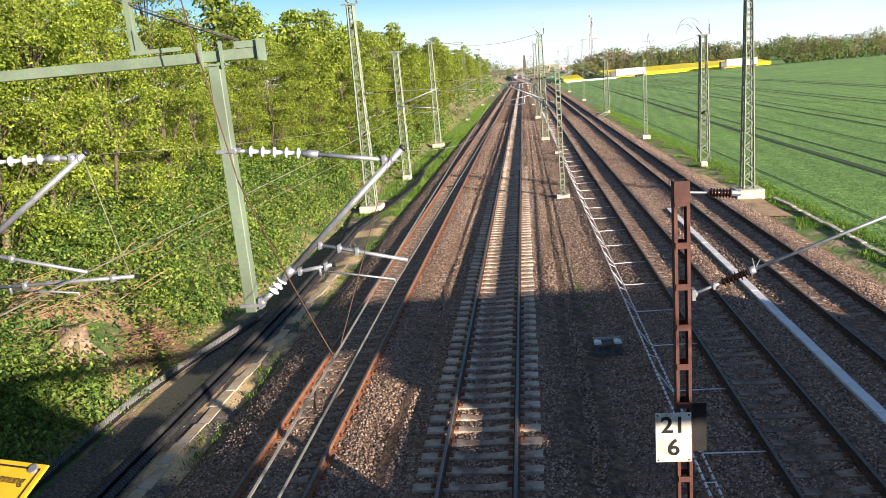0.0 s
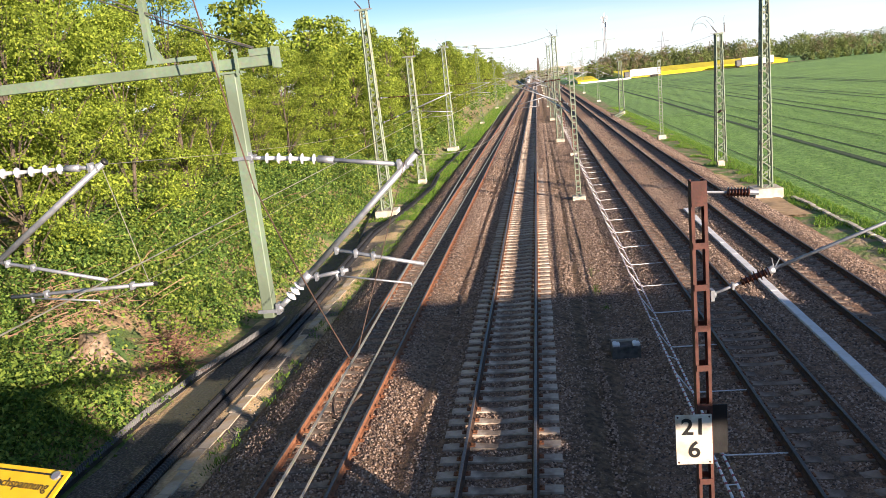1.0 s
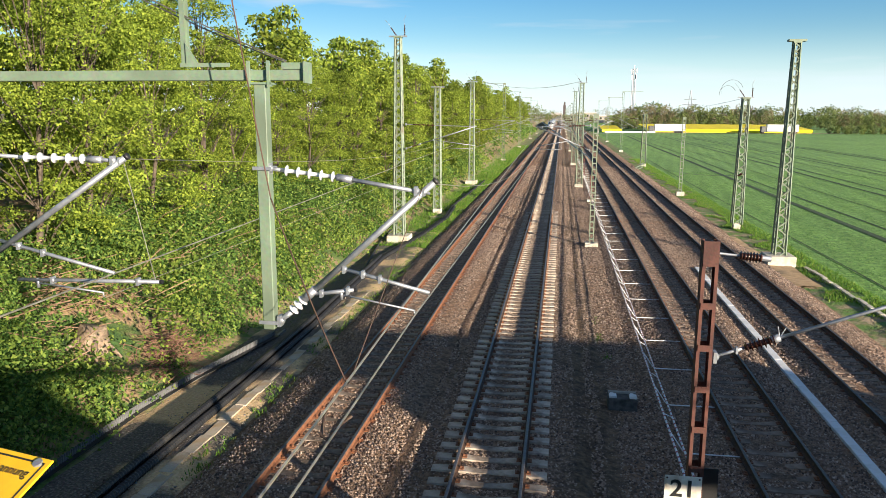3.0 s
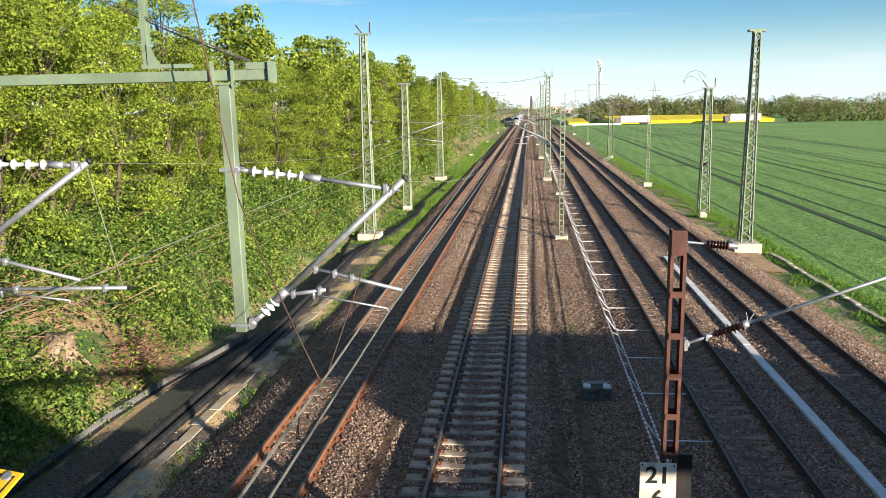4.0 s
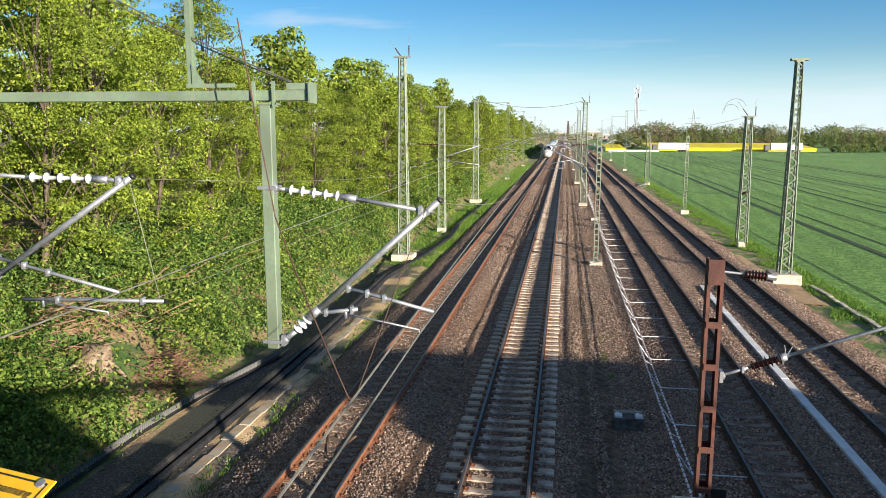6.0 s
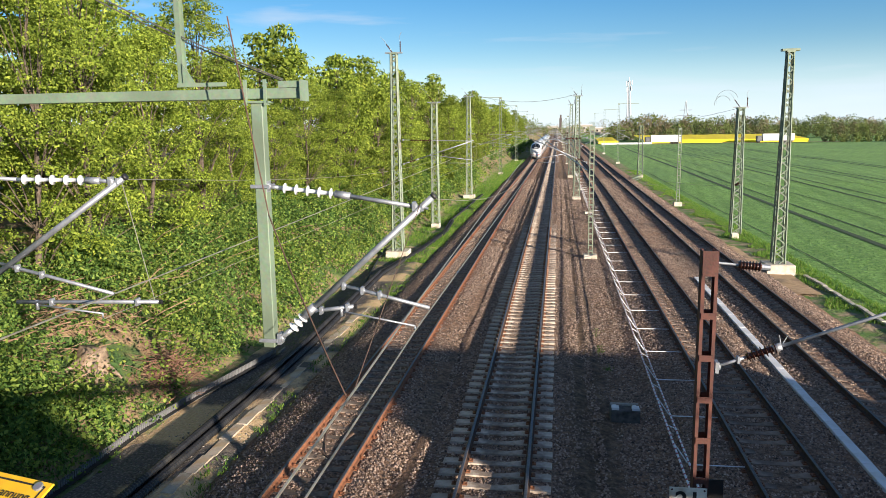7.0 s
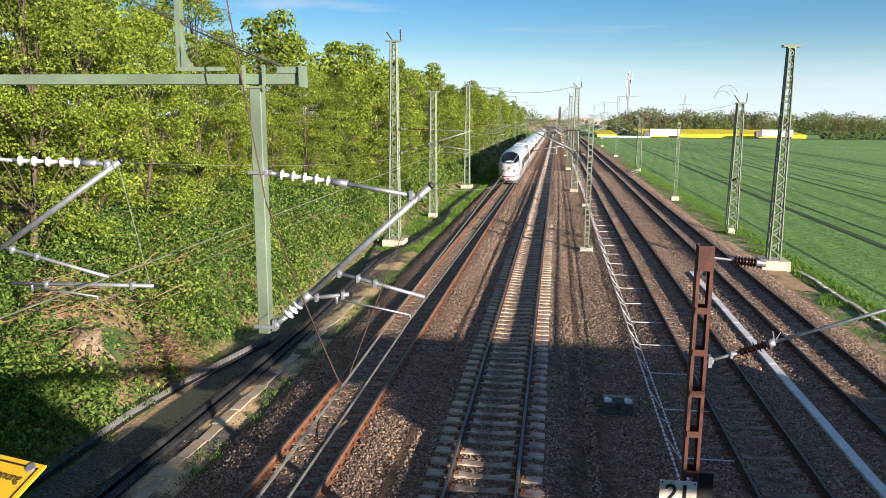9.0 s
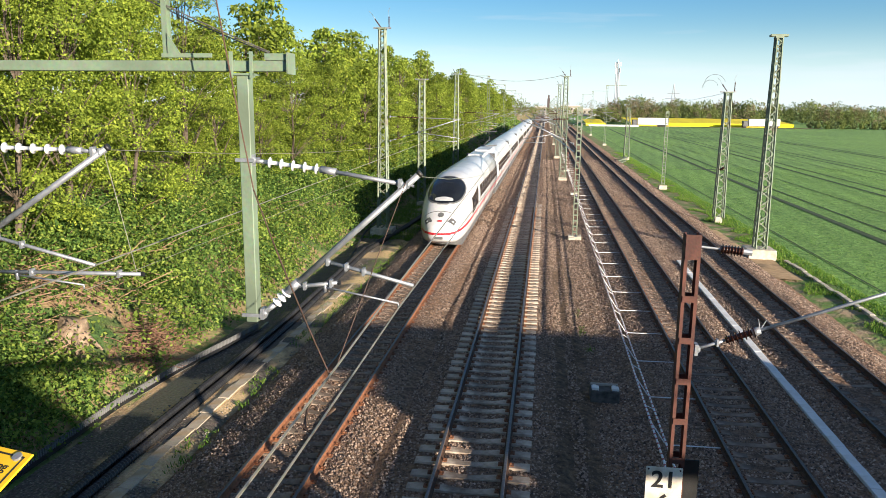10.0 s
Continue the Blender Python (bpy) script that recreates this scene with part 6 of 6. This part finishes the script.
def build_heads():
    """Horned insulators and jumpers on the heads of the lattice masts."""
    for x, y, z in ((-10.1, 45.9, 12.3), (-10.0, 60.2, 9.75), (-10.25, 86.0, 11.25), (2.1, 84.3, 11.0), (2.05, 121, 11.15), (12.88, 56.2, 8.85)):
        h = thing("arc_horn_set", "horned switch insulators on a mast head", "insulator", "mast head fittings")
        part("base_bar", B(x - 0.55, x + 0.55, y - 0.05, y + 0.05, z + 0.03, z + 0.12), M["galvanised"], h)
        insulator((x - 0.1, y, z + 0.12), (x - 0.45, y, z + 0.6), 5, 0.06, "brown_porcelain", h)
        insulator((x + 0.42, y, z + 0.12), (x + 0.42, y, z + 0.75), 5, 0.06, "brown_porcelain", h)
        part("horn", polyline(bmesh.new(), [(x - 0.45, y, z + 0.6), (x - 0.6, y, z + 0.85), (x - 0.8, y, z + 1.05)], 0.012, 5), M["galvanised"], h)
        part("horn", polyline(bmesh.new(), [(x + 0.42, y, z + 0.75), (x + 0.36, y, z + 1.0), (x + 0.5, y, z + 1.3)], 0.012, 5), M["galvanised"], h)
    for r, c in ((0.75, (11.9, 9.0)), (0.55, (11.6, 8.8))):
        pts = [(c[0] + r * math.cos(a), 56.2, c[1] + r * math.sin(a) + 0.4) for a in [0.3 + 0.28 * i for i in range(12)]]
        wire("jumper_loop", pts, 0.012, "wire", "looped dark jumper wire at the mast head", "cable")
    wire("stay_wire", sag((12.45, 55.9, 3.4), (11.6, 100, 1.2), 0.4), 0.012, "wire", "thin dark stay wire beside the field")
    st = thing("strain_insulator", "dark strain insulator on a stay wire", "insulator")
    insulator((12.4, 54.6, 3.5), (12.2, 52.9, 3.75), 6, 0.08, "brown_porcelain", st)
    solo("tension_bar", rod((1.8, 46.5, 5.04), (-2.23, 84, 6.85), 0.04, 8), M["galvanised"], "long pale tension rod of the overhead line", "rod")


def build_warning_sign():
    """A yellow high-voltage warning board on the outer face of the bridge, tilted up."""
    sg = thing("warning_sign", "yellow high-voltage warning sign with black lettering", "sign")
    m = pose(-0.795, 1.0, 7.185, 0, 0, -13) @ pose(0, 0, 0, 26, 0, 0)
    part("plate", B(-0.30, 0.0, -0.20, 0.0, -0.004, 0.0, bevel=0.001), M["yellow_sign"], sg).matrix_basis = m
    for x0, x1, y0, y1 in ((-0.012, -0.009, -0.19, -0.009), (-0.29, -0.009, -0.012, -0.009)):
        part("border_line", B(x0, x1, y0, y1, 0.0003, 0.0009), M["black_paint"], sg).matrix_basis = m
    part("rivet", rod((-0.022, -0.012, 0), (-0.022, -0.012, 0.004), 0.008, 10), M["galvanised"], sg).matrix_basis = m
    cu = bpy.data.curves.new("lettering", "FONT")
    cu.body, cu.size, cu.align_x, cu.extrude, cu.offset = "Hochspannung", 0.022, "RIGHT", 0.0003, 0.0
    cu.materials.append(M["black_paint"])
    o = new("lettering", cu)
    o.parent = sg
    o.matrix_basis = m @ pose(-0.022, -0.040, 0.001)
    part("bracket", rod((-0.95, 0.28, 6.9), (-0.95, 0.95, 7.05), 0.012, 6), M["galvanised"], sg)


def striped_material():
    m, n, l, b = material("red_and_white_stripes", 0.5)
    p = n.new("ShaderNodeNewGeometry").outputs["Position"]
    w = n.new("ShaderNodeTexWave")
    w.bands_direction, w.wave_profile = "Y", "SAW"
    w.inputs["Scale"].default_value = 1.25
    l.new(p, w.inputs["Vector"])
    c = ramp_node(n, l, w.outputs["Fac"], ((0.0, (0.75, 0.75, 0.76)), (0.72, (0.42, 0.10, 0.12))))
    n_ramp = [q for q in n if q.bl_idname == "ShaderNodeValToRGB"][-1]
    n_ramp.color_ramp.interpolation = "CONSTANT"
    l.new(c, b.inputs["Base Color"])
    return m


M["sandy_slab"] = surface("sand_stained_slab", (0.36, 0.29, 0.21), (0.55, 0.47, 0.37), 4, 0.9, bump=0.4, stain=(0.40, 0.28, 0.16), stain_scale=1.5)
M["dark_concrete"] = surface("dark_damp_concrete", (0.05, 0.045, 0.04), (0.13, 0.12, 0.11), 6, 0.9, bump=0.4)
def path_material():
    """Gravelly soil with sand showing along the pipes and near the edging."""
    m, n, l, b = material("soil_and_sand", 0.95)
    p = n.new("ShaderNodeNewGeometry").outputs["Position"]
    grain, patch, stones = noise_node(n, l, p, 16, 6), noise_node(n, l, p, 0.45, 5), noise_node(n, l, p, 24, kind="ShaderNodeTexVoronoi")
    soil = ramp_node(n, l, grain.outputs["Fac"], ((0.3, (0.045, 0.04, 0.034)), (0.55, (0.12, 0.10, 0.082)), (0.75, (0.30, 0.26, 0.215))))
    sand = ramp_node(n, l, grain.outputs["Fac"], ((0.3, (0.46, 0.30, 0.15)), (0.7, (0.70, 0.50, 0.28))))
    xyz = n.new("ShaderNodeSeparateXYZ")
    l.new(p, xyz.inputs[0])
    ramp = n.new("ShaderNodeMapRange")
    for key, v in (("From Min", -9.6), ("From Max", -8.9), ("To Min", 0.0), ("To Max", 0.09)):
        ramp.inputs[key].default_value = v
    l.new(xyz.outputs["X"], ramp.inputs["Value"])
    near = n.new("ShaderNodeVectorMath")
    near.operation = "DISTANCE"
    l.new(p, near.inputs[0])
    near.inputs[1].default_value = (-10.4, 18.6, -0.4)
    spot = n.new("ShaderNodeMapRange")
    for key, v in (("From Min", 0.5), ("From Max", 2.6), ("To Min", 0.24), ("To Max", 0.0)):
        spot.inputs[key].default_value = v
    l.new(near.outputs["Value"], spot.inputs["Value"])
    total = n.new("ShaderNodeMath")
    l.new(ramp.outputs["Result"], total.inputs[0])
    l.new(patch.outputs["Fac"], total.inputs[1])
    both = n.new("ShaderNodeMath")
    l.new(total.outputs["Value"], both.inputs[0])
    l.new(spot.outputs["Result"], both.inputs[1])
    k = n.new("ShaderNodeMapRange")
    k.inputs["From Min"].default_value, k.inputs["From Max"].default_value = 0.56, 0.66
    l.new(both.outputs["Value"], k.inputs["Value"])
    c = mix_node(n, l, k.outputs["Result"], soil, sand)
    c = mix_node(n, l, 0.10, c, stones.outputs["Color"], "SOFT_LIGHT")
    l.new(c, b.inputs["Base Color"])
    bump_node(n, l, b, grain.outputs["Fac"], 0.9, 0.03)
    return m


M["path_soil"] = path_material()
M["path_gravel"] = surface("scattered_stone", (0.09, 0.08, 0.07), (0.36, 0.33, 0.29), 9, 0.9, bump=0.3)
M["striped"] = striped_material()
M["far_brown"] = leaf_material("far_budding_twigs", (0.25, 0.20, 0.12), (0.31, 0.25, 0.15), (0.36, 0.31, 0.19), 0.5)
M["far_dark"] = leaf_material("far_evergreen", (0.08, 0.11, 0.05), (0.12, 0.15, 0.065), (0.17, 0.20, 0.08), 0.35)
M["dark_brick"] = surface("sooty_brick", (0.06, 0.05, 0.05), (0.11, 0.085, 0.08), 1, 0.9)
M["edging_grey"] = surface("grey_black_edging", (0.11, 0.11, 0.115), (0.22, 0.22, 0.22), 5, 0.5, bump=0.1)
M["red_twig"] = surface("reddish_twigs", (0.16, 0.085, 0.055), (0.32, 0.17, 0.115), 5, 0.9, bump=0.2)
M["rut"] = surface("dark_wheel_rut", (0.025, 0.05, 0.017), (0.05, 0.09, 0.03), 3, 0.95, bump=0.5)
M["crop_blade"] = leaf_material("cereal_blades", (0.06, 0.14, 0.035), (0.13, 0.26, 0.06), (0.22, 0.37, 0.10), 0.3)

# ---- build ----
build_ground()
build_bed()
build_left_side()
build_right_side()
build_trees()
build_undergrowth()
build_stump()
build_boom()
build_km_post()
build_masts()
build_heads()
build_wires()
build_bridge()
build_warning_sign()
TRAIN = build_train()
build_far()
build_between_tracks()
build_tracks()


def motions():
    """The train runs towards the bridge at about 48 metres a second on the first track."""
    walk(TRAIN, [(t / 2, pose(TRACKS[0], 38.8 + 48.4 * (10 - t / 2), 0)) for t in range(21)])


motions()
